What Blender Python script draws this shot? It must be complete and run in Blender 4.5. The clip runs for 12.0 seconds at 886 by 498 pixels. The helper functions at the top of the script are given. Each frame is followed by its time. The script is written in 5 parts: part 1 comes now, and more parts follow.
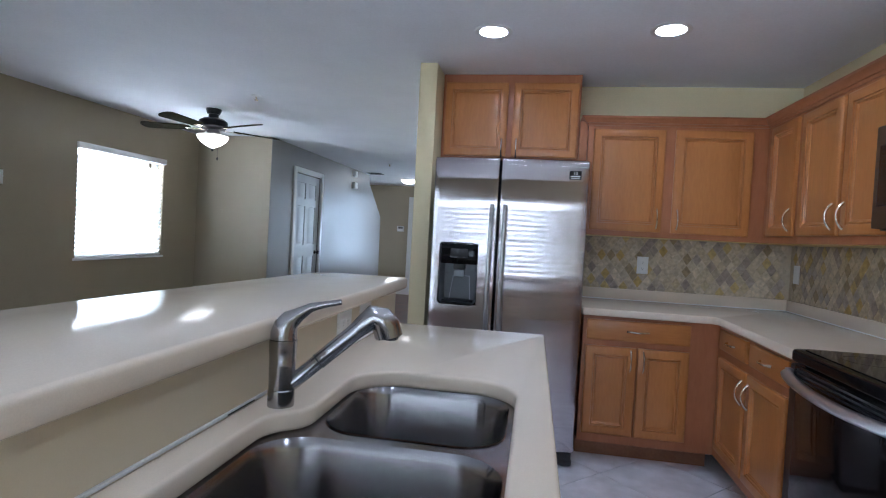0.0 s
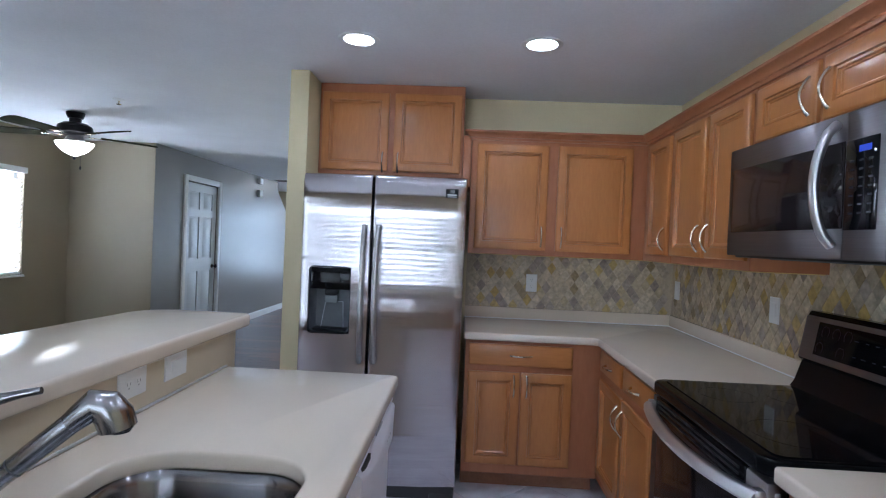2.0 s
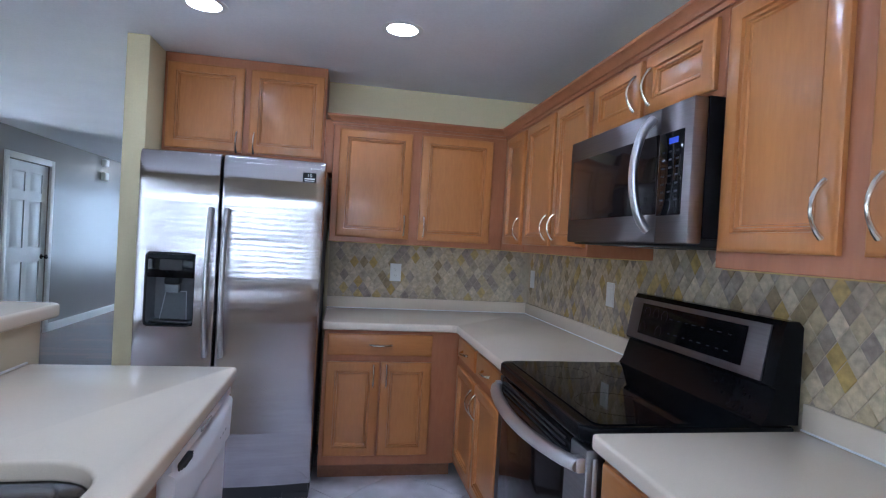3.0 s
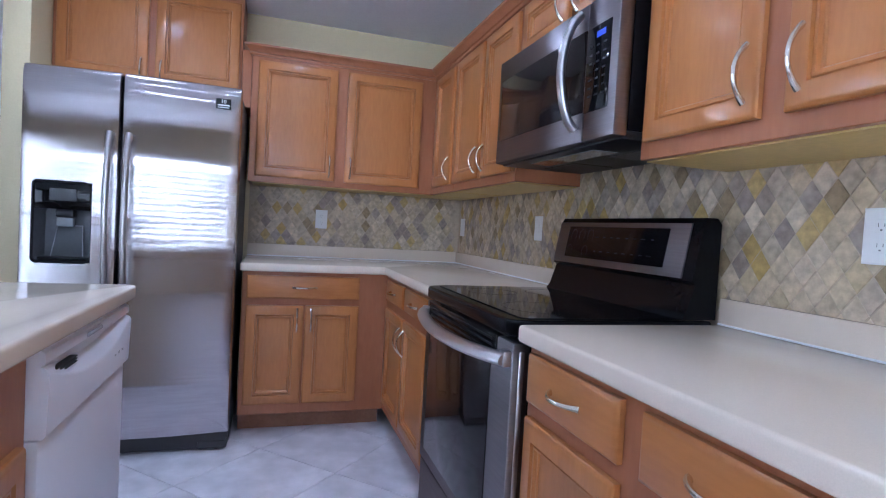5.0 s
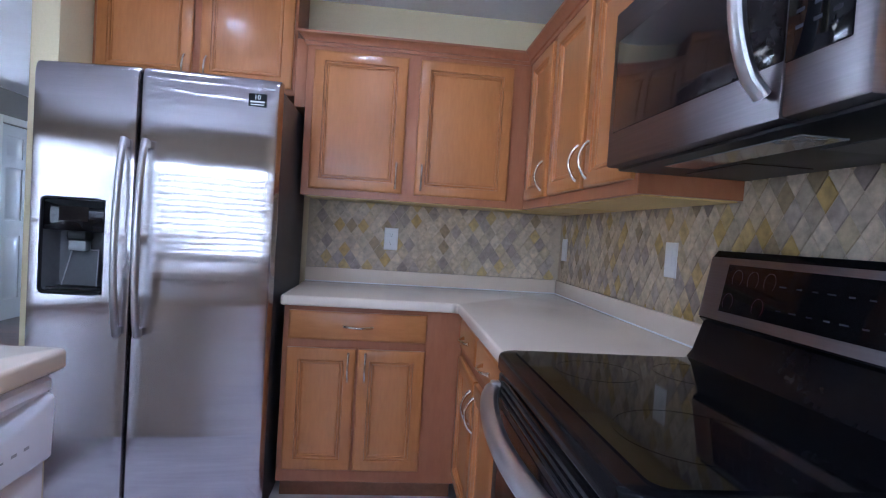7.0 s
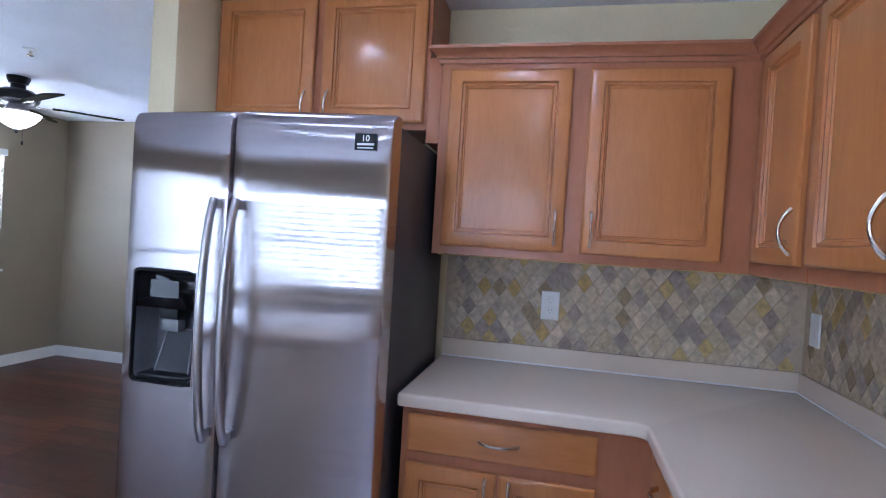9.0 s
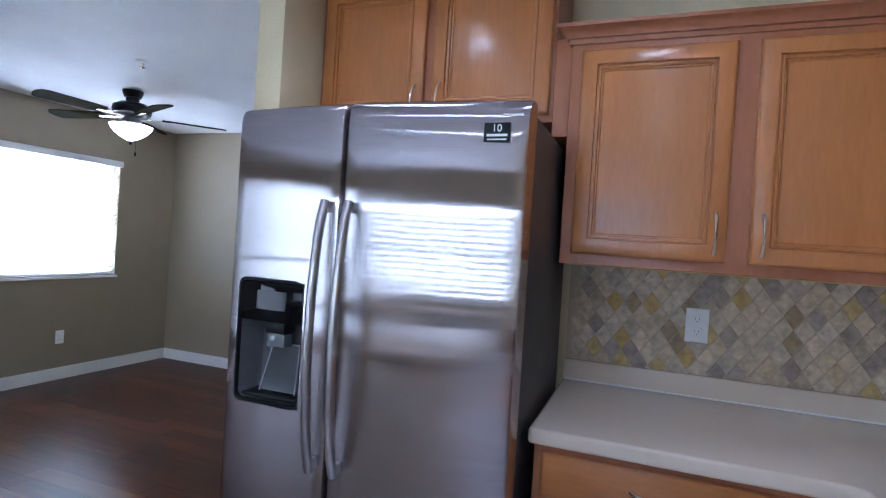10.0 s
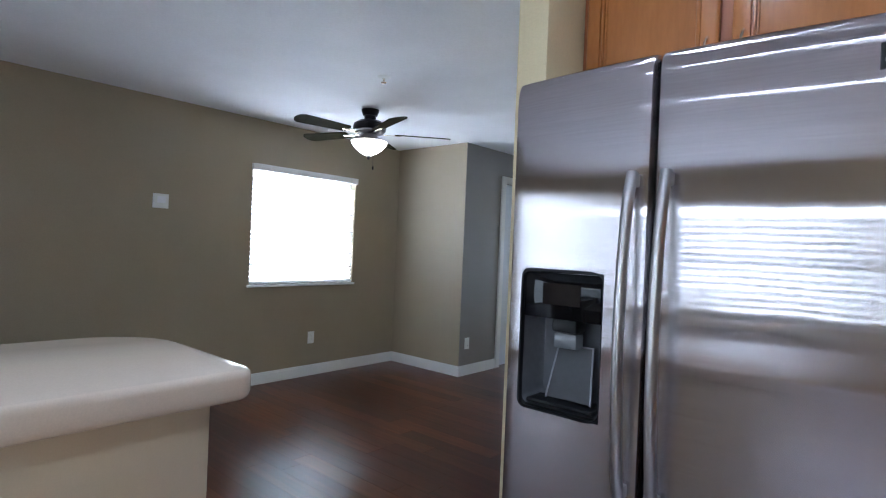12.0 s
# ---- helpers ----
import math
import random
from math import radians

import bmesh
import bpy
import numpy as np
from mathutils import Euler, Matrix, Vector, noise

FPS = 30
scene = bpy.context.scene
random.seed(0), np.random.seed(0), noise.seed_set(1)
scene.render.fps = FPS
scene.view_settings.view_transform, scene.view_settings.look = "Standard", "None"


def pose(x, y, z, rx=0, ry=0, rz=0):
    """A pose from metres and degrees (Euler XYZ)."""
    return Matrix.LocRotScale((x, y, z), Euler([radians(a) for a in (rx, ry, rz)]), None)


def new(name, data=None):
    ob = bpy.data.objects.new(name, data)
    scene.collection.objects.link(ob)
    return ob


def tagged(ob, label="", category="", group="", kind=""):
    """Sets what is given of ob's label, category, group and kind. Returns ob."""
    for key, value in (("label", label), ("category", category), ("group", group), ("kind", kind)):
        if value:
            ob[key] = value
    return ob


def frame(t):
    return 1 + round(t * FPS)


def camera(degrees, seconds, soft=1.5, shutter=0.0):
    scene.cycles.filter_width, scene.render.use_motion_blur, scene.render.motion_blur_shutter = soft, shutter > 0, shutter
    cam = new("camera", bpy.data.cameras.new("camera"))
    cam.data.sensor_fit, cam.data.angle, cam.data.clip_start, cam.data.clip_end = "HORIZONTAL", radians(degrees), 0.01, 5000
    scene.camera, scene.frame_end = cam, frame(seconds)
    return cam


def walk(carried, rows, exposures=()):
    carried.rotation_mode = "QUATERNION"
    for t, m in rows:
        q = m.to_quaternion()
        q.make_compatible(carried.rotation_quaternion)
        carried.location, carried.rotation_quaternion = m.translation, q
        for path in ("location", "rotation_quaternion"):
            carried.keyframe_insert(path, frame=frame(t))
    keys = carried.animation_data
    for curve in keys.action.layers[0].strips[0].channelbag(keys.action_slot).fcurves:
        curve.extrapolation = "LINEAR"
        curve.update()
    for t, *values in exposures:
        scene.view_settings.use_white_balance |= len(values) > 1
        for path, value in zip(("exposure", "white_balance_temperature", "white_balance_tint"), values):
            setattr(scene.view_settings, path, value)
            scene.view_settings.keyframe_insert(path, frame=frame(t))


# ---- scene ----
cam = camera(79, 12.0, soft=1.15)


def aim(x, y, z, yaw, pitch, roll):
    return pose(x, y, z, 0, 0, yaw) @ pose(0, 0, 0, 90 + pitch) @ pose(0, 0, 0, 0, 0, roll)


ROWS = [
    (0, -0.006, 0.041, 1.288, 9.58, -1.52, 3.10),
    (0.5, 0.004, 0.141, 1.321, 10.79, -1.43, 2.45),
    (1, 0.071, 0.197, 1.353, 11.03, -0.81, 2.31),
    (1.5, 0.165, 0.237, 1.383, 8.67, -0.88, 2.12),
    (2, 0.271, 0.280, 1.402, 2.29, -0.80, 2.48),
    (2.5, 0.341, 0.302, 1.394, -4.51, -0.50, 2.79),
    (3, 0.382, 0.318, 1.366, -10.40, -0.67, 3.21),
    (3.5, 0.399, 0.324, 1.308, -14.15, -0.49, 3.83),
    (5.5, 0.489, 0.463, 1.114, -17.71, -2.31, 3.22),
    (6, 0.574, 0.621, 1.122, -13.37, -1.92, 3.40),
    (6.5, 0.652, 0.802, 1.155, -8.83, -2.02, 3.61),
    (8.5, 0.765, 1.528, 1.372, 5.62, -0.69, 3.61),
    (9, 0.750, 1.636, 1.388, 12.42, -0.90, 3.55),
    (9.5, 0.675, 1.746, 1.374, 16.21, -0.60, 3.64),
    (10, 0.548, 1.820, 1.377, 20.80, -0.56, 3.62),
    (10.5, 0.445, 1.847, 1.370, 25.77, -0.49, 3.41),
    (11, 0.355, 1.827, 1.351, 31.19, -0.38, 2.99),
    (11.5, 0.303, 1.834, 1.322, 36.32, -0.30, 2.58),
    (12, 0.213, 1.881, 1.292, 41.01, -0.21, 2.40),
]

walk(cam, [(t, aim(*row)) for t, *row in ROWS], [(0.0, 0.94, 5500, 10), (2.5, 1.05, 5350, 10), (3.5, 1.22, 5120, 11), (5.5, 1.43, 5100, 17), (9.0, 1.37, 5050, 17), (9.5, 1.34, 5050, 17), (10.5, 0.93, 5300, 11), (12.0, 1.10, 5550, 11)])

# ---- world and large lights ----
world = bpy.data.worlds.new("sky")
scene.world = world
world.use_nodes = True
sky = world.node_tree.nodes.new("ShaderNodeTexSky")
sky.sky_type, sky.sun_disc, sky.sun_elevation, sky.sun_rotation = "NISHITA", False, radians(50), radians(200)
world.node_tree.links.new(sky.outputs[0], world.node_tree.nodes["Background"].inputs[0])
world.node_tree.nodes["Background"].inputs[1].default_value = 0.1
# The third strength belongs to an added opening out of view: fill light.
DAY_LEFT, DAY_REAR, DAY_FILL, DAY_HALL, CAN, FAN_LAMP = 18.0, 6.0, 3.0, 5.0, 32.0, 5.0

# ---- plan, metres ----
CEIL = 2.35
X_R, Y_B = 1.64, 3.84            # kitchen walls: right, far
X_W, Y_J, X_G = -4.14, 6.08, -3.17   # window wall, jog, grey hall wall
Y_S, Y_END, X_H = -2.50, 12.0, -0.655  # wall behind, end of hall, hall side of kitchen
TOP = 0.915


# ---- materials ----
def mat(name, color, rough=0.5, metal=0.0, second=None, scale=6.0, stretch=(1, 1, 1), bump=0.0, bump_scale=60.0, spread=0.12,
        coat=0.0, vary=0.0, spec=0.5, rough_var=0.05, fine=0.5):
    m = bpy.data.materials.new(name)
    m.use_nodes = True
    nt = m.node_tree
    nd, ln = nt.nodes, nt.links
    b = nd["Principled BSDF"]
    b.inputs["Metallic"].default_value = metal
    b.inputs["Coat Weight"].default_value = coat
    b.inputs["Coat Roughness"].default_value = 0.12
    b.inputs["Specular IOR Level"].default_value = spec
    tc = nd.new("ShaderNodeTexCoord")
    mp = nd.new("ShaderNodeMapping")
    mp.inputs["Scale"].default_value = stretch
    ln.new(tc.outputs["Object"], mp.inputs[0])
    big = nd.new("ShaderNodeTexNoise")
    big.inputs["Scale"].default_value, big.inputs["Detail"].default_value = scale, 6
    ln.new(mp.outputs[0], big.inputs["Vector"])
    small = nd.new("ShaderNodeTexNoise")
    small.inputs["Scale"].default_value, small.inputs["Detail"].default_value = bump_scale, 4
    ln.new(mp.outputs[0], small.inputs["Vector"])
    mix = nd.new("ShaderNodeMix")
    mix.data_type = "FLOAT"
    mix.inputs[0].default_value = fine
    ln.new(big.outputs["Fac"], mix.inputs[2])
    ln.new(small.outputs["Fac"], mix.inputs[3])
    ramp = nd.new("ShaderNodeValToRGB")
    dark = second or tuple(c * (1 - spread) for c in color)
    light = color if second else tuple(min(1, c * (1 + spread)) for c in color)
    ramp.color_ramp.elements[0].position, ramp.color_ramp.elements[0].color = 0.35, (*dark, 1)
    ramp.color_ramp.elements[1].position, ramp.color_ramp.elements[1].color = 0.65, (*light, 1)
    ln.new(mix.outputs[0], ramp.inputs[0])
    out = ramp.outputs[0]
    if vary:
        info = nd.new("ShaderNodeObjectInfo")
        hsv = nd.new("ShaderNodeHueSaturation")
        rng = nd.new("ShaderNodeMapRange")
        rng.inputs["To Min"].default_value, rng.inputs["To Max"].default_value = 1 - vary, 1 + vary
        ln.new(info.outputs["Random"], rng.inputs[0])
        ln.new(rng.outputs[0], hsv.inputs["Value"])
        ln.new(out, hsv.inputs["Color"])
        out = hsv.outputs[0]
    ln.new(out, b.inputs["Base Color"])
    rr = nd.new("ShaderNodeMapRange")
    rr.inputs["To Min"].default_value, rr.inputs["To Max"].default_value = max(0.02, rough - rough_var), rough + rough_var
    ln.new(big.outputs["Fac"], rr.inputs[0])
    ln.new(rr.outputs[0], b.inputs["Roughness"])
    if bump:
        bp = nd.new("ShaderNodeBump")
        bp.inputs["Strength"].default_value, bp.inputs["Distance"].default_value = bump, 0.004
        ln.new(small.outputs["Fac"], bp.inputs["Height"])
        ln.new(bp.outputs[0], b.inputs["Normal"])
    return m


def brushed(name, color, rough, grain):
    """Brushed sheet steel: the grain spreads reflections sideways and keeps them sharp upwards."""
    m = bpy.data.materials.new(name)
    m.use_nodes = True
    nd, ln = m.node_tree.nodes, m.node_tree.links
    g = nd.new("ShaderNodeBsdfAnisotropic")
    g.inputs["Roughness"].default_value, g.inputs["Anisotropy"].default_value = rough, -grain
    tan = nd.new("ShaderNodeTangent")
    tan.direction_type, tan.axis = "RADIAL", "Z"
    ln.new(tan.outputs[0], g.inputs["Tangent"])
    tc, mp, tex, ramp = nd.new("ShaderNodeTexCoord"), nd.new("ShaderNodeMapping"), nd.new("ShaderNodeTexNoise"), nd.new("ShaderNodeValToRGB")
    mp.inputs["Scale"].default_value = (0.8, 0.8, 55)
    tex.inputs["Scale"].default_value, tex.inputs["Detail"].default_value = 5, 5
    ln.new(tc.outputs["Object"], mp.inputs[0])
    ln.new(mp.outputs[0], tex.inputs["Vector"])
    ln.new(tex.outputs["Fac"], ramp.inputs[0])
    for el, k, at in zip(ramp.color_ramp.elements, (0.94, 1.03), (0.35, 0.65)):
        el.position, el.color = at, (*[c * k for c in color], 1)
    ln.new(ramp.outputs[0], g.inputs["Color"])
    wave = nd.new("ShaderNodeTexNoise")
    wave.inputs["Scale"].default_value = 3.5
    bp = nd.new("ShaderNodeBump")
    bp.inputs["Strength"].default_value, bp.inputs["Distance"].default_value = 0.07, 0.006
    ln.new(tc.outputs["Object"], wave.inputs["Vector"])
    ln.new(wave.outputs["Fac"], bp.inputs["Height"])
    ln.new(bp.outputs[0], g.inputs["Normal"])
    ln.new(g.outputs[0], nd["Material Output"].inputs[0])
    return m


def glow(name, color, strength, base=0.8):
    m = bpy.data.materials.new(name)
    m.use_nodes = True
    b = m.node_tree.nodes["Principled BSDF"]
    b.inputs["Base Color"].default_value = (base, base, base, 1)
    b.inputs["Emission Color"].default_value = (*color, 1)
    b.inputs["Emission Strength"].default_value = strength
    return m


def random_mat(name, colors, rough, island=False, noise_scale=30.0, bump=0.3, amount=0.35):
    """Colours picked piece by piece from a list, with veins and pits."""
    m = bpy.data.materials.new(name)
    m.use_nodes = True
    nd, ln = m.node_tree.nodes, m.node_tree.links
    b = nd["Principled BSDF"]
    if island:
        pick = nd.new("ShaderNodeNewGeometry").outputs["Random Per Island"]
    else:
        pick = nd.new("ShaderNodeObjectInfo").outputs["Random"]
    ramp = nd.new("ShaderNodeValToRGB")
    ramp.color_ramp.interpolation = "CONSTANT"
    els = ramp.color_ramp.elements
    while len(els) < len(colors):
        els.new(0.5)
    for n, c in enumerate(colors):
        els[n].position, els[n].color = n / len(colors), (*c, 1)
    ln.new(pick, ramp.inputs[0])
    tc = nd.new("ShaderNodeTexCoord")
    noise_n = nd.new("ShaderNodeTexNoise")
    noise_n.noise_dimensions = "4D"
    noise_n.inputs["Scale"].default_value, noise_n.inputs["Detail"].default_value = noise_scale, 8
    wide = nd.new("ShaderNodeMath")
    wide.operation = "MULTIPLY"
    wide.inputs[1].default_value = 57.0
    ln.new(pick, wide.inputs[0])
    ln.new(wide.outputs[0], noise_n.inputs["W"])
    ln.new(tc.outputs["Object"], noise_n.inputs["Vector"])
    rng = nd.new("ShaderNodeMapRange")
    rng.inputs["From Min"].default_value, rng.inputs["From Max"].default_value = 0.3, 0.7
    rng.inputs["To Min"].default_value, rng.inputs["To Max"].default_value = 1 - amount, 1 + amount
    ln.new(noise_n.outputs["Fac"], rng.inputs[0])
    hsv = nd.new("ShaderNodeHueSaturation")
    ln.new(ramp.outputs[0], hsv.inputs["Color"])
    ln.new(rng.outputs[0], hsv.inputs["Value"])
    ln.new(hsv.outputs[0], b.inputs["Base Color"])
    b.inputs["Roughness"].default_value = rough
    bp = nd.new("ShaderNodeBump")
    bp.inputs["Strength"].default_value, bp.inputs["Distance"].default_value = bump, 0.003
    ln.new(noise_n.outputs["Fac"], bp.inputs["Height"])
    ln.new(bp.outputs[0], b.inputs["Normal"])
    return m


M_TAN = mat("tan wall paint", (0.30, 0.245, 0.168), 0.55, bump=0.25, bump_scale=140, spread=0.05, scale=2)
M_TAUPE = mat("taupe wall paint", (0.315, 0.260, 0.180), 0.5, bump=0.25, bump_scale=140, spread=0.05, scale=2)
M_GREY = mat("grey hall paint", (0.245, 0.226, 0.218), 0.34, bump=0.25, bump_scale=120, spread=0.05, scale=2)
M_CREAM = mat("cream kitchen paint", (0.68, 0.575, 0.355), 0.55, bump=0.2, bump_scale=140, spread=0.04, scale=2)
M_CEIL = mat("white textured ceiling paint", (0.84, 0.84, 0.87), 0.8, bump=0.35, bump_scale=90, spread=0.04, scale=3)
M_TRIM = mat("white trim paint", (0.78, 0.78, 0.78), 0.35, spread=0.03)
M_SOLID = mat("beige solid surface", (0.70, 0.59, 0.475), 0.13, spread=0.03, scale=9, bump_scale=420, fine=0.8, rough_var=0.03, spec=0.33)
M_KNEE = mat("beige solid surface panel", (0.62, 0.53, 0.385), 0.4, spread=0.02, scale=9, bump_scale=420, fine=0.8)
M_WOOD = mat("honey maple", (0.50, 0.198, 0.055), 0.30, second=(0.41, 0.152, 0.038), scale=3.0, stretch=(3.2, 3.2, 0.6), bump_scale=26, bump=0.04, coat=0.25, spec=0.45, fine=0.4, rough_var=0.03)
M_WOOD_H = mat("honey maple across", (0.50, 0.198, 0.055), 0.30, second=(0.41, 0.152, 0.038), scale=3.0, stretch=(0.6, 0.6, 3.2), bump_scale=26, bump=0.04, coat=0.25, spec=0.45, fine=0.4, rough_var=0.03)
M_FRAME = mat("maple face frame", (0.40, 0.150, 0.064), 0.36, second=(0.33, 0.118, 0.048), scale=2.5, stretch=(3, 3, 0.6), bump_scale=24, bump=0.04, coat=0.1, spec=0.4, fine=0.4)
M_KICK = mat("brown toe kick", (0.30, 0.135, 0.07), 0.5, spread=0.15)
M_UNDER = mat("pale cabinet underside", (0.62, 0.46, 0.17), 0.5, spread=0.08)
M_NICKEL = mat("satin nickel", (0.75, 0.70, 0.60), 0.22, 1.0, spread=0.04)
M_STEEL = brushed("brushed stainless steel", (0.535, 0.50, 0.522), 0.125, 0.87)
M_STEEL_D = brushed("dark brushed stainless steel", (0.24, 0.22, 0.226), 0.36, -0.35)
M_STEEL_V = mat("satin stainless steel", (0.56, 0.55, 0.56), 0.34, 1.0, spread=0.04, scale=8, bump_scale=200, rough_var=0.03)
M_TAP = mat("brushed nickel", (0.36, 0.345, 0.35), 0.225, 1.0, spread=0.06, scale=8, stretch=(1, 1, 8), bump_scale=90, rough_var=0.03)
M_SINK = brushed("sink stainless steel", (0.29, 0.278, 0.285), 0.20, -0.62)
M_BLACK = mat("black enamel", (0.005, 0.005, 0.006), 0.14, spread=0.2, spec=0.1)
M_GLASSK = mat("black glass", (0.004, 0.004, 0.005), 0.05, spread=0.1, rough_var=0.01, spec=0.25)
M_OVENG = mat("smoked oven glass", (0.012, 0.009, 0.009), 0.07, spread=0.2, rough_var=0.01, spec=0.25)
M_PLASK = mat("black plastic", (0.008, 0.008, 0.009), 0.4, spread=0.2, spec=0.3)
M_DARKG = mat("dark grey painted steel", (0.045, 0.042, 0.046), 0.42, spread=0.12, bump=0.15, bump_scale=300, spec=0.4)
M_RECESS = mat("grey dispenser plastic", (0.15, 0.155, 0.17), 0.35, spread=0.1)
M_WHITE = mat("white enamel", (0.85, 0.85, 0.92), 0.36, spread=0.006)
M_PLATE = mat("white plastic", (0.80, 0.80, 0.80), 0.35, spread=0.02)
M_SLOT = mat("dark slot", (0.03, 0.03, 0.03), 0.6)
M_BRONZE = mat("dark bronze", (0.018, 0.017, 0.02), 0.34, 0.6, spread=0.3)
M_BLADE = mat("olive brown fan blade", (0.036, 0.031, 0.014), 0.85, second=(0.022, 0.019, 0.009), stretch=(1, 6, 1), spec=0.02)
M_DOORW = mat("white door paint", (0.66, 0.69, 0.74), 0.35, spread=0.03)
M_GROUT = mat("grey grout", (0.50, 0.49, 0.49), 0.8, spread=0.1, scale=20)
M_GROUTB = mat("sand grout", (0.49, 0.40, 0.29), 0.8, spread=0.1, scale=20)
M_LEGEND = glow("red display legend", (1.0, 0.08, 0.10), 0.018, 0.02)
M_LEGENDW = mat("grey legend", (0.04, 0.04, 0.048), 0.6, spec=0.1)
M_KEYG = mat("pale grey print", (0.42, 0.42, 0.46), 0.5, spec=0.3)
M_BLUE = glow("blue display", (0.05, 0.12, 1.0), 0.22, 0.02)
M_CAN = glow("lit lamp lens", (0.82, 0.90, 1.0), CAN)
M_BOWL = glow("lit frosted glass", (1.0, 0.95, 0.86), FAN_LAMP)
M_HALL = glow("lit hall lamp glass", (1.0, 0.93, 0.8), 10.0)
M_SKY1 = glow("daylight beyond blinds", (0.88, 0.95, 1.0), DAY_LEFT)
M_SKY2 = glow("daylight beyond rear blinds", (0.86, 0.95, 1.0), DAY_REAR)
M_FILL = glow("fill light beyond the added opening", (0.86, 0.95, 1.0), DAY_FILL)
M_SKY3 = glow("daylight in the foyer", (0.72, 0.86, 1.0), DAY_HALL)
M_CLEAR = mat("clear grey plastic", (0.20, 0.21, 0.22), 0.08, spread=0.05)
TILE_COLORS = [(0.508, 0.405, 0.267), (0.445, 0.360, 0.254), (0.555, 0.450, 0.315), (0.327, 0.261, 0.204), (0.493, 0.390, 0.246), (0.430, 0.292, 0.086),
               (0.586, 0.488, 0.358), (0.382, 0.308, 0.218), (0.508, 0.413, 0.288), (0.304, 0.240, 0.197), (0.296, 0.216, 0.114), (0.523, 0.420, 0.281),
               (0.477, 0.345, 0.135), (0.493, 0.397, 0.267), (0.367, 0.299, 0.240), (0.555, 0.458, 0.330), (0.445, 0.360, 0.267), (0.477, 0.376, 0.226)]
M_STONE = random_mat("tumbled slate and travertine", TILE_COLORS, 0.5, noise_scale=44, amount=0.30)
M_STONE_J = random_mat("tumbled stone rest", TILE_COLORS, 0.55, island=True, noise_scale=44, amount=0.30)
FLOOR_COLORS = [(0.74, 0.73, 0.79), (0.77, 0.76, 0.82), (0.72, 0.71, 0.77), (0.78, 0.77, 0.83)]
M_FLOORT = random_mat("pale marbled floor tile", FLOOR_COLORS, 0.3, noise_scale=7, bump=0.03, amount=0.2)
PLANKS = [(0.072, 0.020, 0.010), (0.102, 0.032, 0.014), (0.056, 0.015, 0.008), (0.125, 0.041, 0.017), (0.082, 0.024, 0.011), (0.066, 0.018, 0.009)]


def plank_mat(name, island):
    m = random_mat(name, PLANKS, 0.288, island, noise_scale=14, bump=0.02, amount=0.35)
    nd, ln = m.node_tree.nodes, m.node_tree.links
    mp = nd.new("ShaderNodeMapping")
    mp.inputs["Scale"].default_value = (0.18, 3.0, 1.0)
    tc = next(n for n in nd if n.type == "TEX_COORD")
    tex = next(n for n in nd if n.type == "TEX_NOISE")
    ln.new(tc.outputs["Object"], mp.inputs[0])
    ln.new(mp.outputs[0], tex.inputs["Vector"])
    nd["Principled BSDF"].inputs["Specular IOR Level"].default_value = 0.45
    return m


M_PLANK, M_PLANK_J = plank_mat("red brown hardwood plank", False), plank_mat("red brown hardwood rest", True)
M_SUB = mat("dark plank joint", (0.012, 0.005, 0.004), 0.6)


def slat_mat(name, through_light):
    m = bpy.data.materials.new(name)
    m.use_nodes = True
    nd, ln = m.node_tree.nodes, m.node_tree.links
    b = nd["Principled BSDF"]
    b.inputs["Base Color"].default_value = (0.85, 0.85, 0.85, 1)
    b.inputs["Roughness"].default_value = 0.45
    tr = nd.new("ShaderNodeBsdfTranslucent")
    tr.inputs[0].default_value = (0.85, 0.87, 0.88, 1)
    mx = nd.new("ShaderNodeMixShader")
    mx.inputs[0].default_value = through_light
    ln.new(b.outputs[0], mx.inputs[1])
    ln.new(tr.outputs[0], mx.inputs[2])
    ln.new(mx.outputs[0], nd["Material Output"].inputs[0])
    return m


M_SLAT = slat_mat("white translucent blind slat", 0.55)
M_LOUVRE = slat_mat("white wooden louvre", 0.12)


def pane_mat():
    m = bpy.data.materials.new("window glass")
    m.use_nodes = True
    b = m.node_tree.nodes["Principled BSDF"]
    b.inputs["Transmission Weight"].default_value = 1.0
    b.inputs["Roughness"].default_value = 0.0
    b.inputs["IOR"].default_value = 1.45
    return m


M_PANE = pane_mat()


# ---- mesh helpers ----
def box(bm, x0, x1, y0, y1, z0, z1, bevel=0.0, segs=2):
    x0, x1, y0, y1, z0, z1 = min(x0, x1), max(x0, x1), min(y0, y1), max(y0, y1), min(z0, z1), max(z0, z1)
    m = Matrix.LocRotScale(((x0 + x1) / 2, (y0 + y1) / 2, (z0 + z1) / 2), None, (x1 - x0, y1 - y0, z1 - z0))
    vs = bmesh.ops.create_cube(bm, size=1, matrix=m)["verts"]
    if bevel:
        es = list({e for v in vs for e in v.link_edges})
        bmesh.ops.bevel(bm, geom=es, offset=bevel, segments=segs, affect="EDGES", profile=0.5)
    return bm


def boxed(*a, **k):
    return box(bmesh.new(), *a, **k)


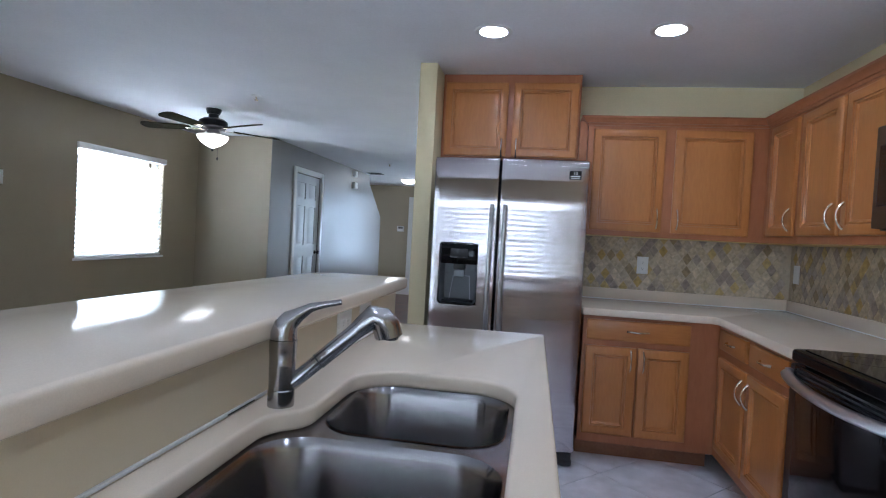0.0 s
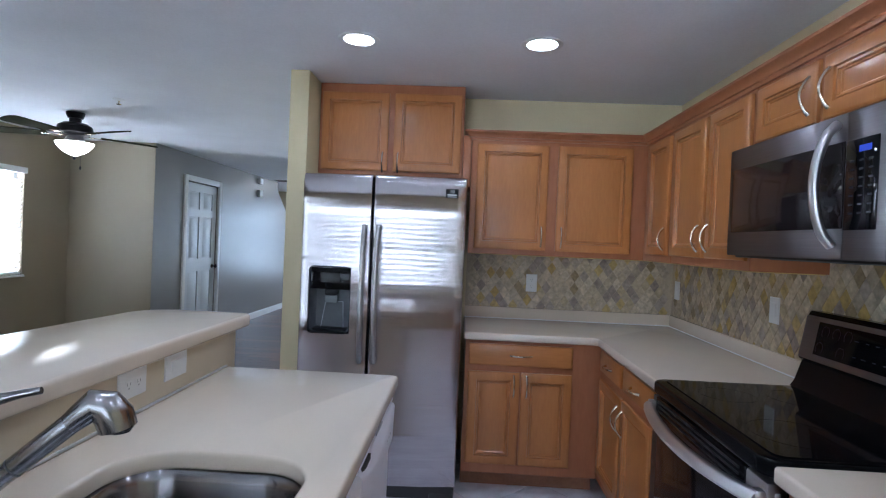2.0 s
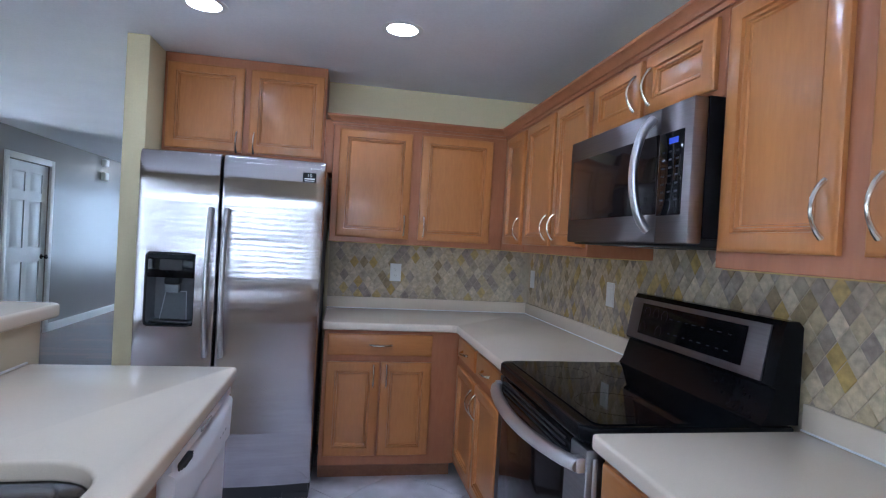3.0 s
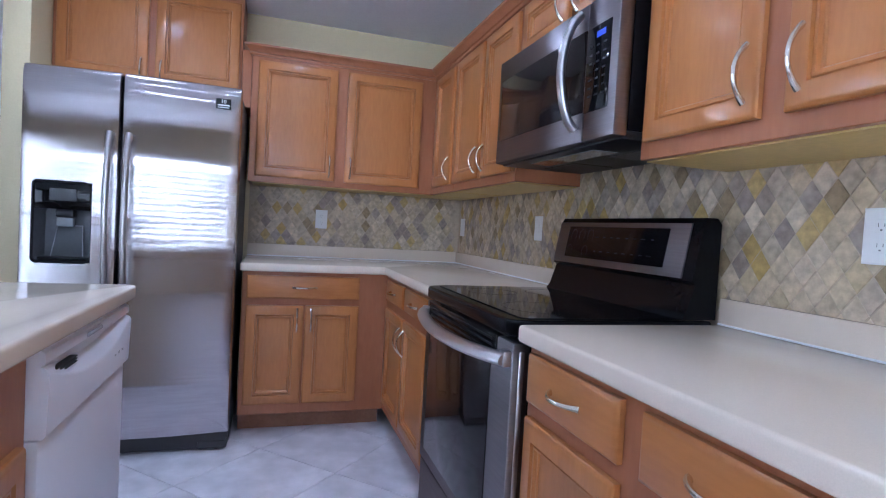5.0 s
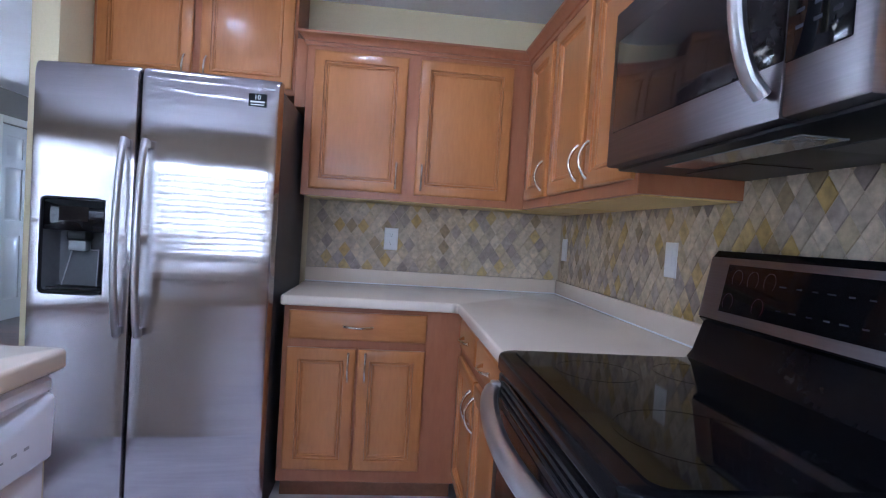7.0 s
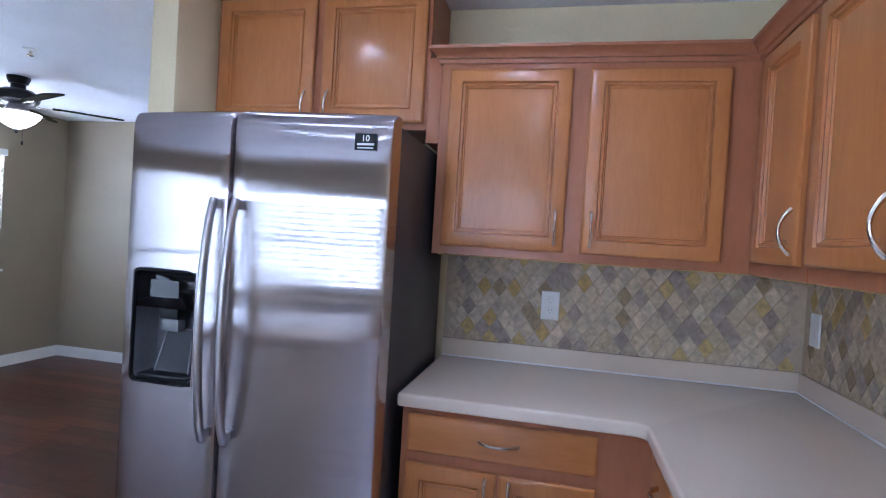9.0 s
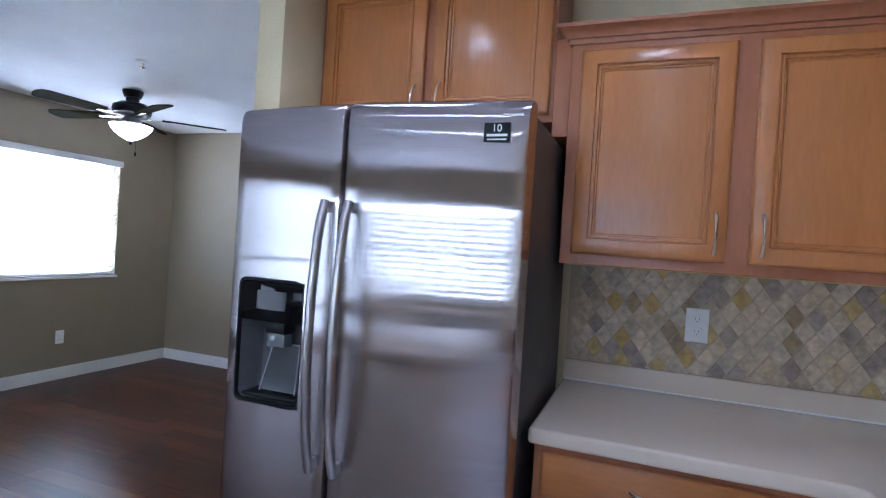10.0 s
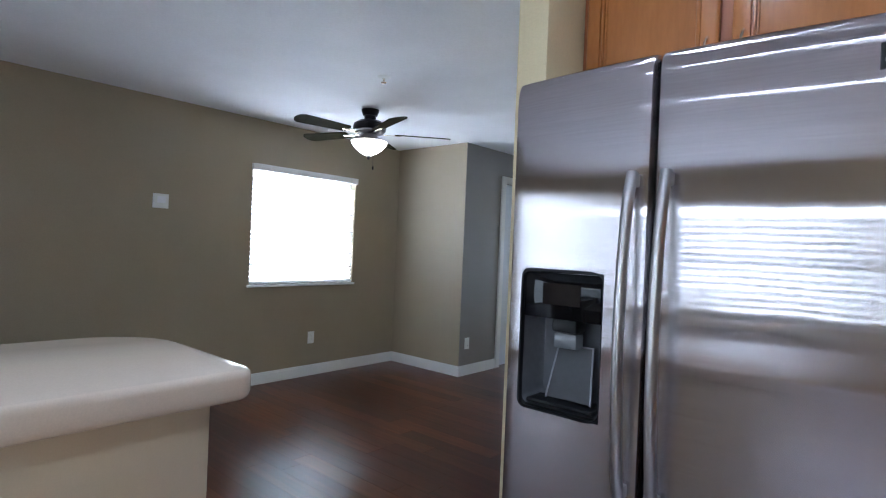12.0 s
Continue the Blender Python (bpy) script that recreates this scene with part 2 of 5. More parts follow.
def lathe(bm, profile, segs=32, m=None):
    """Turns (radius, height) pairs about z."""
    rings = []
    for r, z in profile:
        rings.append([bm.verts.new((r * math.cos(2 * math.pi * k / segs), r * math.sin(2 * math.pi * k / segs), z)) for k in range(segs)])
    for a, b in zip(rings, rings[1:]):
        for k in range(segs):
            bm.faces.new((a[k], a[(k + 1) % segs], b[(k + 1) % segs], b[k]))
    bm.faces.new(list(reversed(rings[0])))
    bm.faces.new(rings[-1])
    if m is not None:
        bmesh.ops.transform(bm, matrix=m, verts=[v for ring in rings for v in ring])
    return bm


def tube(bm, pts, radii, segs=12, flat=1.0):
    """A round bar along points; radii one number or one for each point."""
    pts = [Vector(p) for p in pts]
    radii = [radii] * len(pts) if isinstance(radii, (int, float)) else radii
    rings, side = [], None
    for n, p in enumerate(pts):
        d = (pts[min(n + 1, len(pts) - 1)] - pts[max(n - 1, 0)]).normalized()
        if side is None:
            side = d.cross(Vector((0.31, 0.92, 0.23))).normalized()
        side = (side - d * side.dot(d)).normalized()
        up = d.cross(side)
        rings.append([bm.verts.new(p + radii[n] * (side * math.cos(2 * math.pi * k / segs) + up * flat * math.sin(2 * math.pi * k / segs))) for k in range(segs)])
    for a, b in zip(rings, rings[1:]):
        for k in range(segs):
            bm.faces.new((a[k], a[(k + 1) % segs], b[(k + 1) % segs], b[k]))
    bm.faces.new(list(reversed(rings[0])))
    bm.faces.new(rings[-1])
    return bm


def round_poly(pts, radii, n=8):
    """A closed outline with rounded corners."""
    out = []
    for k, p in enumerate(pts):
        p, a, b = Vector(p), Vector(pts[k - 1]), Vector(pts[(k + 1) % len(pts)])
        r = radii[k] if isinstance(radii, (list, tuple)) else radii
        if r <= 0:
            out.append(p)
            continue
        u, v = (a - p).normalized(), (b - p).normalized()
        ang = u.angle(v)
        t = min(r / math.tan(ang / 2), (a - p).length * 0.49, (b - p).length * 0.49)
        rr = t * math.tan(ang / 2)
        c = p + (u + v).normalized() * (rr / math.sin(ang / 2))
        s, e = p + u * t - c, p + v * t - c
        for i in range(n + 1):
            w = i / n
            d = s.lerp(e, w)
            out.append(c + d.normalized() * rr)
    return out


def slab(bm, outer, holes, z0, z1, bevel=0.0):
    """A flat slab with holes cut through it."""
    edges = []
    for loop in [outer, *holes]:
        vs = [bm.verts.new((p[0], p[1], z0)) for p in loop]
        edges += [bm.edges.new((vs[k], vs[(k + 1) % len(vs)])) for k in range(len(vs))]
    faces = [g for g in bmesh.ops.triangle_fill(bm, edges=edges, use_beauty=True)["geom"] if isinstance(g, bmesh.types.BMFace)]
    ext = bmesh.ops.extrude_face_region(bm, geom=faces)["geom"]
    bmesh.ops.translate(bm, vec=(0, 0, z1 - z0), verts=[g for g in ext if isinstance(g, bmesh.types.BMVert)])
    bmesh.ops.recalc_face_normals(bm, faces=bm.faces)
    if bevel:
        es = [e for e in bm.edges if len(e.link_faces) == 2 and e.calc_face_angle(0) > 1.2 and abs(e.verts[0].co.z - e.verts[1].co.z) < 1e-5 and abs(e.verts[0].co.z - max(z0, z1)) < 1e-4]
        es += [e for e in bm.edges if len(e.link_faces) == 2 and e.calc_face_angle(0) > 1.2 and abs(e.verts[0].co.z - min(z0, z1)) < 1e-4 and abs(e.verts[1].co.z - min(z0, z1)) < 1e-4]
        bmesh.ops.bevel(bm, geom=es, offset=bevel, segments=3, affect="EDGES", profile=0.5)
    return bm


def link(name, bm, material, smooth=True):
    bmesh.ops.recalc_face_normals(bm, faces=bm.faces)
    me = bpy.data.meshes.new(name)
    bm.to_mesh(me)
    bm.free()
    me.materials.append(material)
    if smooth:
        me.polygons.foreach_set("use_smooth", [True] * len(me.polygons))
        me.set_sharp_from_angle(angle=radians(35))
    return new(name, me)


def under(ob, parent):
    """Parts are modelled in place, so only the thing's own place is taken off again."""
    ob.parent = parent
    if parent.parent is None:
        ob.matrix_parent_inverse = parent.matrix_basis.inverted()
    return ob


def part(name, bm, material, parent, label=""):
    """One mesh under a thing or a part, modelled in place."""
    ob = under(link(name, bm, material), parent)
    return tagged(ob, label)


def thing(name, label, category, at, group="", kind=""):
    ob = new(name)
    ob.empty_display_size = 0.1
    ob.matrix_basis = Matrix.Translation(at)
    return tagged(ob, label, category, group, kind)


def structure(name, bm, material, label="", category="", smooth=False):
    return tagged(link(name, bm, material, smooth), label, category or name.rstrip("_0123456789").split("_")[0], "", "structure")


# ---- structure ----
FLOOR_K = 0.025  # the tiled floor lies a little over the hardwood
structure("floor_kitchen", boxed(-0.62, X_R, Y_S, Y_B, -0.06, FLOOR_K - 0.004), M_GROUT, "grey grout bed of the tiled kitchen floor", "floor")
structure("floor_hardwood", boxed(-5.6, -0.62, Y_S, Y_END, -0.06, -0.004), M_SUB, "dark red-brown hardwood floor of the living room", "floor")
# The last pair, at y 0.50, is added unseen to brighten fronts facing -y.
CANS = [(-0.275, 2.84), (0.595, 2.84), (-0.275, 1.72), (0.595, 1.72), (-0.275, 0.50), (0.595, 0.50)]
can_holes = [[(cx + 0.078 * math.cos(a * math.pi / 16), cy + 0.078 * math.sin(a * math.pi / 16)) for a in range(32)] for cx, cy in CANS]
structure("ceiling", slab(bmesh.new(), [(-5.6, Y_S - 0.12), (1.8, Y_S - 0.12), (1.8, Y_END + 0.12), (-5.6, Y_END + 0.12)], can_holes, CEIL, CEIL + 0.12), M_CEIL, "white finely textured flat ceiling", "ceiling")
wall_far = structure("wall_far", boxed(X_H, X_R + 0.12, Y_B, Y_B + 0.12, 0, CEIL), M_CREAM, "cream painted kitchen wall", "wall")
wall_right = structure("wall_right", boxed(X_R, X_R + 0.12, Y_S, Y_B, 0, CEIL), M_CREAM, "cream painted kitchen side wall", "wall")
structure("wall_stub", boxed(-0.765, X_H, 3.33, Y_END, 0, CEIL, bevel=0.006), M_CREAM, "cream wall end beside the refrigerator", "wall", True)
structure("wall_jog", boxed(X_W - 0.12, X_G - 0.003, Y_J, Y_J + 0.12, 0, CEIL), M_TAN, "tan painted short return wall", "wall")


def pierced(name, axis, a, b, lo, hi, hole, material, label):
    """A wall across axis from a to b, running from lo to hi, with one opening (from, to, sill, head)."""
    bm = bmesh.new()
    f, t, s, h = hole
    for u0, u1, z0, z1 in ((lo, f, 0, CEIL), (t, hi, 0, CEIL), (f, t, 0, s), (f, t, h, CEIL)):
        if z1 - z0 > 0.001:
            if axis == "x":
                box(bm, a, b, u0, u1, z0, z1)
            else:
                box(bm, u0, u1, a, b, z0, z1)
    return structure(name, bm, material, label, "wall")


WIN1 = (4.32, 5.47, 0.890, 1.945)
WIN2 = (-2.45, 0.90, 0.64, 1.90)
FILL_WIN = (-2.2, -0.3, 0.05, 2.05)
WIN3 = (-2.35, -1.15, 0.5, 2.1)
DOOR = (6.76, 7.62, 0.0, 2.03)
# Added opening, never in view, to brighten the room from the left.
pierced("wall_patio", "x", X_W - 0.14, X_W, Y_S, 0.0, FILL_WIN, M_TAUPE, "taupe wall out of view with an opening added for fill light")
pierced("wall_window", "x", X_W - 0.14, X_W, 0.0, Y_J, WIN1, M_TAUPE, "taupe painted living room wall with a window")
pierced("wall_rear", "y", Y_S - 0.14, Y_S, X_W - 0.14, X_R + 0.12, WIN2, M_TAN, "tan wall with a wide window")
pierced("wall_end", "y", Y_END, Y_END + 0.12, -5.6, X_H, WIN3, M_TAUPE, "olive tan wall at the end of the hall")
pierced("wall_hall", "x", X_G - 0.12, X_G, Y_J + 0.004, 9.85, DOOR, M_GREY, "grey painted hall wall with a closet door")
structure("wall_stairs", boxed(-5.6, -5.48, Y_J, Y_END, 0, CEIL), M_TAUPE, "tan wall beyond the stairs", "wall")
bm = bmesh.new()
prof = [(9.85, 0.0), (10.85, 0.0), (10.80, 1.58), (9.95, 2.20), (9.95, CEIL), (9.85, CEIL)]
ends = [[bm.verts.new((x, y, z)) for y, z in prof] for x in (X_G - 0.12, X_G)]
for k in range(len(prof)):
    bm.faces.new((ends[0][k], ends[0][(k + 1) % 6], ends[1][(k + 1) % 6], ends[1][k]))
bm.faces.new(ends[0])
bm.faces.new(ends[1])
structure("wall_stair_side", bm, M_GREY, "grey stair wall with a slanting edge", "wall")
structure("stair_skirt", boxed(X_G + 0.02, -2.2, 10.92, 11.0, 0, 0.22, bevel=0.008), M_TRIM, "white stair skirting", "trim")
bm = bmesh.new()
for k in range(3):
    box(bm, -5.4, X_G - 0.14, 10.9 - 0.26 * k, 11.2, 0.18 * k, 0.18 * (k + 1) - 0.004)
structure("stairs", bm, M_TRIM, "white lower steps of the staircase", "stairs")


def baseboard(x0, x1, y0, y1, face):
    bm = boxed(x0, x1, y0, y1, 0, 0.085)
    dx, dy = {"x": (0.005, 0), "y": (0, 0.005), "-x": (-0.005, 0), "-y": (0, -0.005)}[face]
    box(bm, x0 + max(0, -dx), x1 - max(0, dx), y0 + max(0, -dy), y1 - max(0, dy), 0.085, 0.102, bevel=0.003)
    structure("baseboard", bm, M_TRIM, "white moulded baseboard", "trim")


baseboard(X_W, X_W + 0.016, Y_S, Y_J, "x")
baseboard(X_W + 0.016, X_G, Y_J - 0.016, Y_J, "-y")
baseboard(X_G, X_G + 0.016, Y_J - 0.016, DOOR[0] - 0.07, "x")
baseboard(X_G, X_G + 0.016, DOOR[1] + 0.07, 10.85, "x")
baseboard(-0.781, -0.765, 3.33, Y_END, "-x")
baseboard(-0.765, X_H, 3.314, 3.33, "-y")
baseboard(-5.4, -2.4, Y_END - 0.016, Y_END, "-y")


# ---- windows with blinds ----
def window(n, axis, wall, out, hole, slats, material):
    """A window in a wall: frame, panes, a blind of tilted slats and the daylight beyond."""
    f, t, s, h = hole

    def at(bm, u0, u1, d0, d1, z0, z1, **k):
        a, b = wall + out * d0, wall + out * d1
        return box(bm, a, b, u0, u1, z0, z1, **k) if axis == "x" else box(bm, u0, u1, a, b, z0, z1, **k)

    w = thing("window_%d" % n, "white framed window with daylight behind it", "window", (0, 0, 0), kind="structure")
    fr = bmesh.new()
    for u0, u1, z0, z1 in ((f, f + 0.04, s, h), (t - 0.04, t, s, h), (f + 0.04, t - 0.04, s, s + 0.04), (f + 0.04, t - 0.04, h - 0.04, h), (f + 0.04, t - 0.04, (s + h) / 2 - 0.02, (s + h) / 2 + 0.02)):
        at(fr, u0, u1, 0.075, 0.12, z0, z1)
    part("window_frame", fr, M_TRIM, w)
    pane = part("pane", at(bmesh.new(), f + 0.04, t - 0.04, 0.095, 0.099, s + 0.04, h - 0.04), M_PANE, w)
    pane.visible_shadow = False
    sill = at(bmesh.new(), f - 0.02, t + 0.02, -0.02, 0.075, s - 0.022, s, bevel=0.004)
    part("window_sill", sill, M_TRIM, w)
    structure("backdrop_%d" % n, at(bmesh.new(), f - 0.25, t + 0.25, 0.40, 0.41, s - 0.25, h + 0.25), material, "bright daylight outside the window", "backdrop")
    if not slats:
        return
    mid = [(f + t) / 2, (f + t) / 2, s]
    mid[0 if axis == "x" else 1] = wall
    bl = thing("window_blind", "white horizontal slatted blind, lowered over a bright window", "blind", mid)
    part("headrail", at(bmesh.new(), f - 0.012, t + 0.012, -0.03, 0.035, h - 0.045, h + 0.012, bevel=0.006), M_TRIM, bl)
    part("bottom_rail", at(bmesh.new(), f + 0.008, t - 0.008, 0.0, 0.045, s + 0.004, s + 0.026, bevel=0.004), M_TRIM, bl)
    pitch, tall = slats
    for k in range(int((h - 0.05 - s - 0.04) / pitch)):
        z = s + 0.05 + pitch * k
        bm = at(bmesh.new(), f + 0.006, t - 0.006, -0.0015 + 0.02, 0.0015 + 0.02, z - tall / 2, z + tall / 2)
        for v in bm.verts:
            v.co[0 if axis == "x" else 1] -= (v.co.z - z) * 0.55 * out
        part("slat", bm, M_SLAT if pitch < 0.06 else M_LOUVRE, bl)
    for u in (f + 0.18, t - 0.18):
        part("cord", at(bmesh.new(), u, u + 0.002, 0.0, 0.002, s + 0.02, h - 0.045), M_TRIM, bl)


window(1, "x", X_W, -1, WIN1, (0.044, 0.037), M_SKY1)
window(2, "y", Y_S, -1, WIN2, (0.080, 0.060), M_SKY2)
# Number 4 is the added fill opening, with a glowing panel behind it.
window(4, "x", X_W, -1, FILL_WIN, None, M_FILL)
window(3, "y", Y_END, 1, WIN3, None, M_SKY3)


# ---- closet door ----
def ring_stack(bm, P, u0, u1, v0, v1, rings, cap=True):
    """Nested rectangles (inset, depth): the moulded profile of a panel."""
    loops = []
    for ins, d in rings:
        loops.append([bm.verts.new(P(u, v, d)) for u, v in ((u0 + ins, v0 + ins), (u1 - ins, v0 + ins), (u1 - ins, v1 - ins), (u0 + ins, v1 - ins))])
    for a, b in zip(loops, loops[1:]):
        for k in range(4):
            bm.faces.new((a[k], a[(k + 1) % 4], b[(k + 1) % 4], b[k]))
    if cap:
        bm.faces.new(loops[-1])
    return bm


door = thing("door_1", "white six-panel closet door, closed, with a dark knob", "door", (X_G, DOOR[0], 0), kind="structure")
PX = lambda u, v, d: (X_G - 0.03 + d, u, v)
y0, y1 = DOOR[0] + 0.02, DOOR[1] - 0.02
part("door_leaf", boxed(X_G - 0.06, X_G - 0.034, y0, y1, 0.01, 2.01), M_DOORW, door)
bm = bmesh.new()
us = [y0, y0 + 0.11, (y0 + y1) / 2 - 0.05, (y0 + y1) / 2 + 0.05, y1 - 0.11, y1]
vs = [0.01, 0.22, 0.88, 1.04, 1.58, 1.68, 1.90, 2.01]
for a in range(5):
    for b in range(7):
        if not (a in (1, 3) and b in (1, 3, 5)):
            box(bm, X_G - 0.034, X_G - 0.020, us[a], us[a + 1], vs[b], vs[b + 1])
bmesh.ops.remove_doubles(bm, verts=bm.verts, dist=1e-5)
part("door_frame", bm, M_DOORW, door)
for a in (1, 3):
    for b in (1, 3, 5):
        part("door_panel", ring_stack(bmesh.new(), PX, us[a], us[a + 1], vs[b], vs[b + 1], [(0, -0.002), (0.012, -0.002), (0.03, 0.006)]), M_DOORW, door)
bm = bmesh.new()
for u0, u1, z0, z1 in ((DOOR[0] - 0.06, DOOR[0] + 0.012, 0, 2.09), (DOOR[1] - 0.012, DOOR[1] + 0.06, 0, 2.09), (DOOR[0] + 0.012, DOOR[1] - 0.012, 2.02, 2.09)):
    box(bm, X_G - 0.01, X_G + 0.018, u0, u1, z0, z1, bevel=0.004)
part("door_casing", bm, M_TRIM, door)
part("door_knob", lathe(bmesh.new(), [(0.028, 0), (0.028, 0.006), (0.010, 0.01), (0.010, 0.035), (0.026, 0.045), (0.028, 0.06), (0.018, 0.07)], 20,
                        Matrix.Translation((X_G - 0.02, y1 - 0.07, 0.93)) @ Matrix.Rotation(radians(90), 4, "Y")), M_BRONZE, door)
for z in (0.25, 1.05, 1.82):
    part("hinge", boxed(X_G - 0.02, X_G - 0.008, y0 - 0.014, y0 + 0.004, z - 0.045, z + 0.045), M_NICKEL, door)


# ---- cabinets ----
def facing(face, plane):
    """Maps (along, height, outward) to the room for a front that faces -y or -x (or +x)."""
    if face == "-y":
        return lambda u, v, d: (u, plane - d, v)
    if face == "+x":
        return lambda u, v, d: (plane + d, u, v)
    return lambda u, v, d: (plane - d, u, v)


DOOR_RINGS = [(0.0, 0.001), (0.0, 0.013), (0.004, 0.018), (0.010, 0.0205), (0.046, 0.0205), (0.048, 0.0125), (0.0505, 0.0125), (0.053, 0.0165), (0.058, 0.0165), (0.0605, 0.0085), (0.064, 0.0080), (0.067, 0.0045)]
DRAW_RINGS = [(0.0, 0.001), (0.0, 0.012), (0.005, 0.017), (0.011, 0.0195)]


def bow_handle(P, u, v, length, upright, parent):
    """An arched bar pull with flattened feet."""
    bm, pts, radii = bmesh.new(), [], []
    for k in range(13):
        a = k / 12
        s = (a - 0.5) * length
        d = 0.019 + 0.030 * math.sin(math.pi * a) ** 0.75
        pts.append(P(u, v + s, d) if upright else P(u + s, v, d))
        radii.append(0.0046 + 0.0030 * abs(2 * a - 1) ** 3)
    tube(bm, pts, radii, 10)
    part("handle", bm, M_NICKEL, parent, "arched satin nickel pull")


def cab_door(cab, P, u0, u1, v0, v1, side, hv, upright=True):
    d = part("door", ring_stack(bmesh.new(), P, u0, u1, v0, v1, DOOR_RINGS, cap=False), M_WOOD, cab)
    i = DOOR_RINGS[-1][0]
    bm = bmesh.new()
    ring_stack(bm, P, u0 + i - 0.001, u1 - i + 0.001, v0 + i - 0.001, v1 - i + 0.001, [(0, 0.0), (0, 0.0042), (0.004, 0.0046)])
    part("panel", bm, M_WOOD, d)
    u = u0 + 0.030 if side == 0 else u1 - 0.030
    bow_handle(P, u, hv, 0.115, True, d)


def cab_drawer(cab, P, u0, u1, v0, v1):
    d = part("drawer", ring_stack(bmesh.new(), P, u0, u1, v0, v1, DRAW_RINGS), M_WOOD_H, cab)
    bow_handle(P, (u0 + u1) / 2, (v0 + v1) / 2, 0.115, False, d)


def cabinet(name, label, x, y, z, face, doors=(), drawers=(), group="", kick=0.0, bottom=False):
    """A box with a face frame, moulded doors (u0, u1, v0, v1, pull side, pull height) and drawers (u0, u1, v0, v1)."""
    cab = thing(name, label, "cabinet", ((x[0] + x[1]) / 2, (y[0] + y[1]) / 2, z[0] - kick), group)
    part("body", boxed(*x, *y, *z, bevel=0.002, segs=1), M_FRAME, cab)
    plane = {"-y": y[0], "-x": x[0], "+x": x[1]}[face]
    P = facing(face, plane)
    for d in doors:
        cab_door(cab, P, *d)
    for d in drawers:
        cab_drawer(cab, P, *d)
    if kick:
        a, b = list(x), list(y)
        if face == "-y":
            b[0] += 0.11
        elif face == "-x":
            a[0] += 0.11
        else:
            a[1] -= 0.08
        part("toe_kick", boxed(*a, *b, z[0] - kick, z[0]), M_KICK, cab)
    if bottom:
        part("bottom_panel", boxed(x[0] + 0.02, x[1] - 0.004, y[0] + 0.02, y[1] - 0.004, z[0] - 0.004, z[0] + 0.003), M_UNDER, cab, "pale unfinished underside")
    return cab


UP = "maple wall cabinets"
LO = "maple base cabinets"
WALL = "honey maple wall cabinet with two recessed-panel doors and arched nickel pulls"
YF, XF, UZ0, UZ1 = 3.530, 1.335, 1.34, 2.035
cabinet("wall_cabinet", WALL, (0.29, X_R - 0.002), (YF, Y_B - 0.012), (UZ0, UZ1), "-y",
        [(0.325, 0.752, 1.372, 2.0, 1, 1.455), (0.810, 1.250, 1.372, 2.0, 0, 1.455)], group=UP, bottom=True)
cabinet("wall_cabinet", "honey maple corner wall cabinet with one narrow door", (XF, X_R - 0.012), (3.10, YF - 0.003), (UZ0, UZ1), "-x",
        [(3.135, 3.450, 1.378, 2.005, 0, 1.465)], group=UP, bottom=True)
cabinet("wall_cabinet", WALL, (XF, X_R - 0.012), (2.328, 3.098), (UZ0, UZ1), "-x",
        [(2.715, 3.08, 1.378, 2.005, 0, 1.465), (2.345, 2.68, 1.378, 2.005, 1, 1.465)], group=UP, bottom=True)
cabinet("wall_cabinet", "short honey maple cabinet with two doors above the microwave", (XF, X_R - 0.012), (1.572, 2.326), (1.79, UZ1), "-x",
        [(1.964, 2.300, 1.812, 2.005, 0, 1.90), (1.600, 1.932, 1.812, 2.005, 1, 1.90)], group=UP)
cabinet("wall_cabinet", WALL, (XF, X_R - 0.012), (0.74, 1.570), (UZ0, UZ1), "-x",
        [(1.208, 1.545, 1.383, 2.005, 0, 1.475), (0.79, 1.150, 1.383, 2.005, 1, 1.475)], group=UP, bottom=True)
cabinet("refrigerator_cabinet", "honey maple cabinet with two doors above the refrigerator", (X_H + 0.004, 0.236), (3.56, Y_B), (1.79, CEIL - 0.004), "-y",
        [(-0.632, -0.222, 1.815, 2.29, 1, 1.87), (-0.188, 0.222, 1.815, 2.29, 0, 1.87)], group=UP)
tagged(link("filler_panel", boxed(0.238, 0.288, 3.545, Y_B, 1.74, 2.05, bevel=0.002), M_FRAME), "maple filler panel between wall cabinets", "panel")

crown = bmesh.new()
prof = [(0.0, 2.022), (0.008, 2.022), (0.010, 2.036), (0.018, 2.038), (0.020, 2.046), (0.032, 2.060), (0.044, 2.066), (0.046, 2.076), (0.0, 2.076)]
rows = []
for d, z in prof:
    rows.append([crown.verts.new(p) for p in ((0.29 - d, 3.78, z), (0.29 - d, YF - d, z), (XF - d, YF - d, z), (XF - d, 0.74, z))])
for a, b in zip(rows, rows[1:]):
    for k in range(3):
        crown.faces.new((a[k], a[k + 1], b[k + 1], b[k]))
structure("crown_trim", crown, M_FRAME, "maple crown moulding along the wall cabinets", "trim", True)

BZ0, BZ1, KICK = 0.135, 0.874, 0.11
cabinet("base_cabinet", "honey maple base cabinet with one drawer above two doors", (0.30, 1.043), (3.245, Y_B), (BZ0, BZ1), "-y",
        [(0.322, 0.602, 0.19, 0.70, 1, 0.625), (0.612, 0.888, 0.19, 0.70, 0, 0.625)], [(0.322, 0.888, 0.735, 0.852)], LO, KICK)
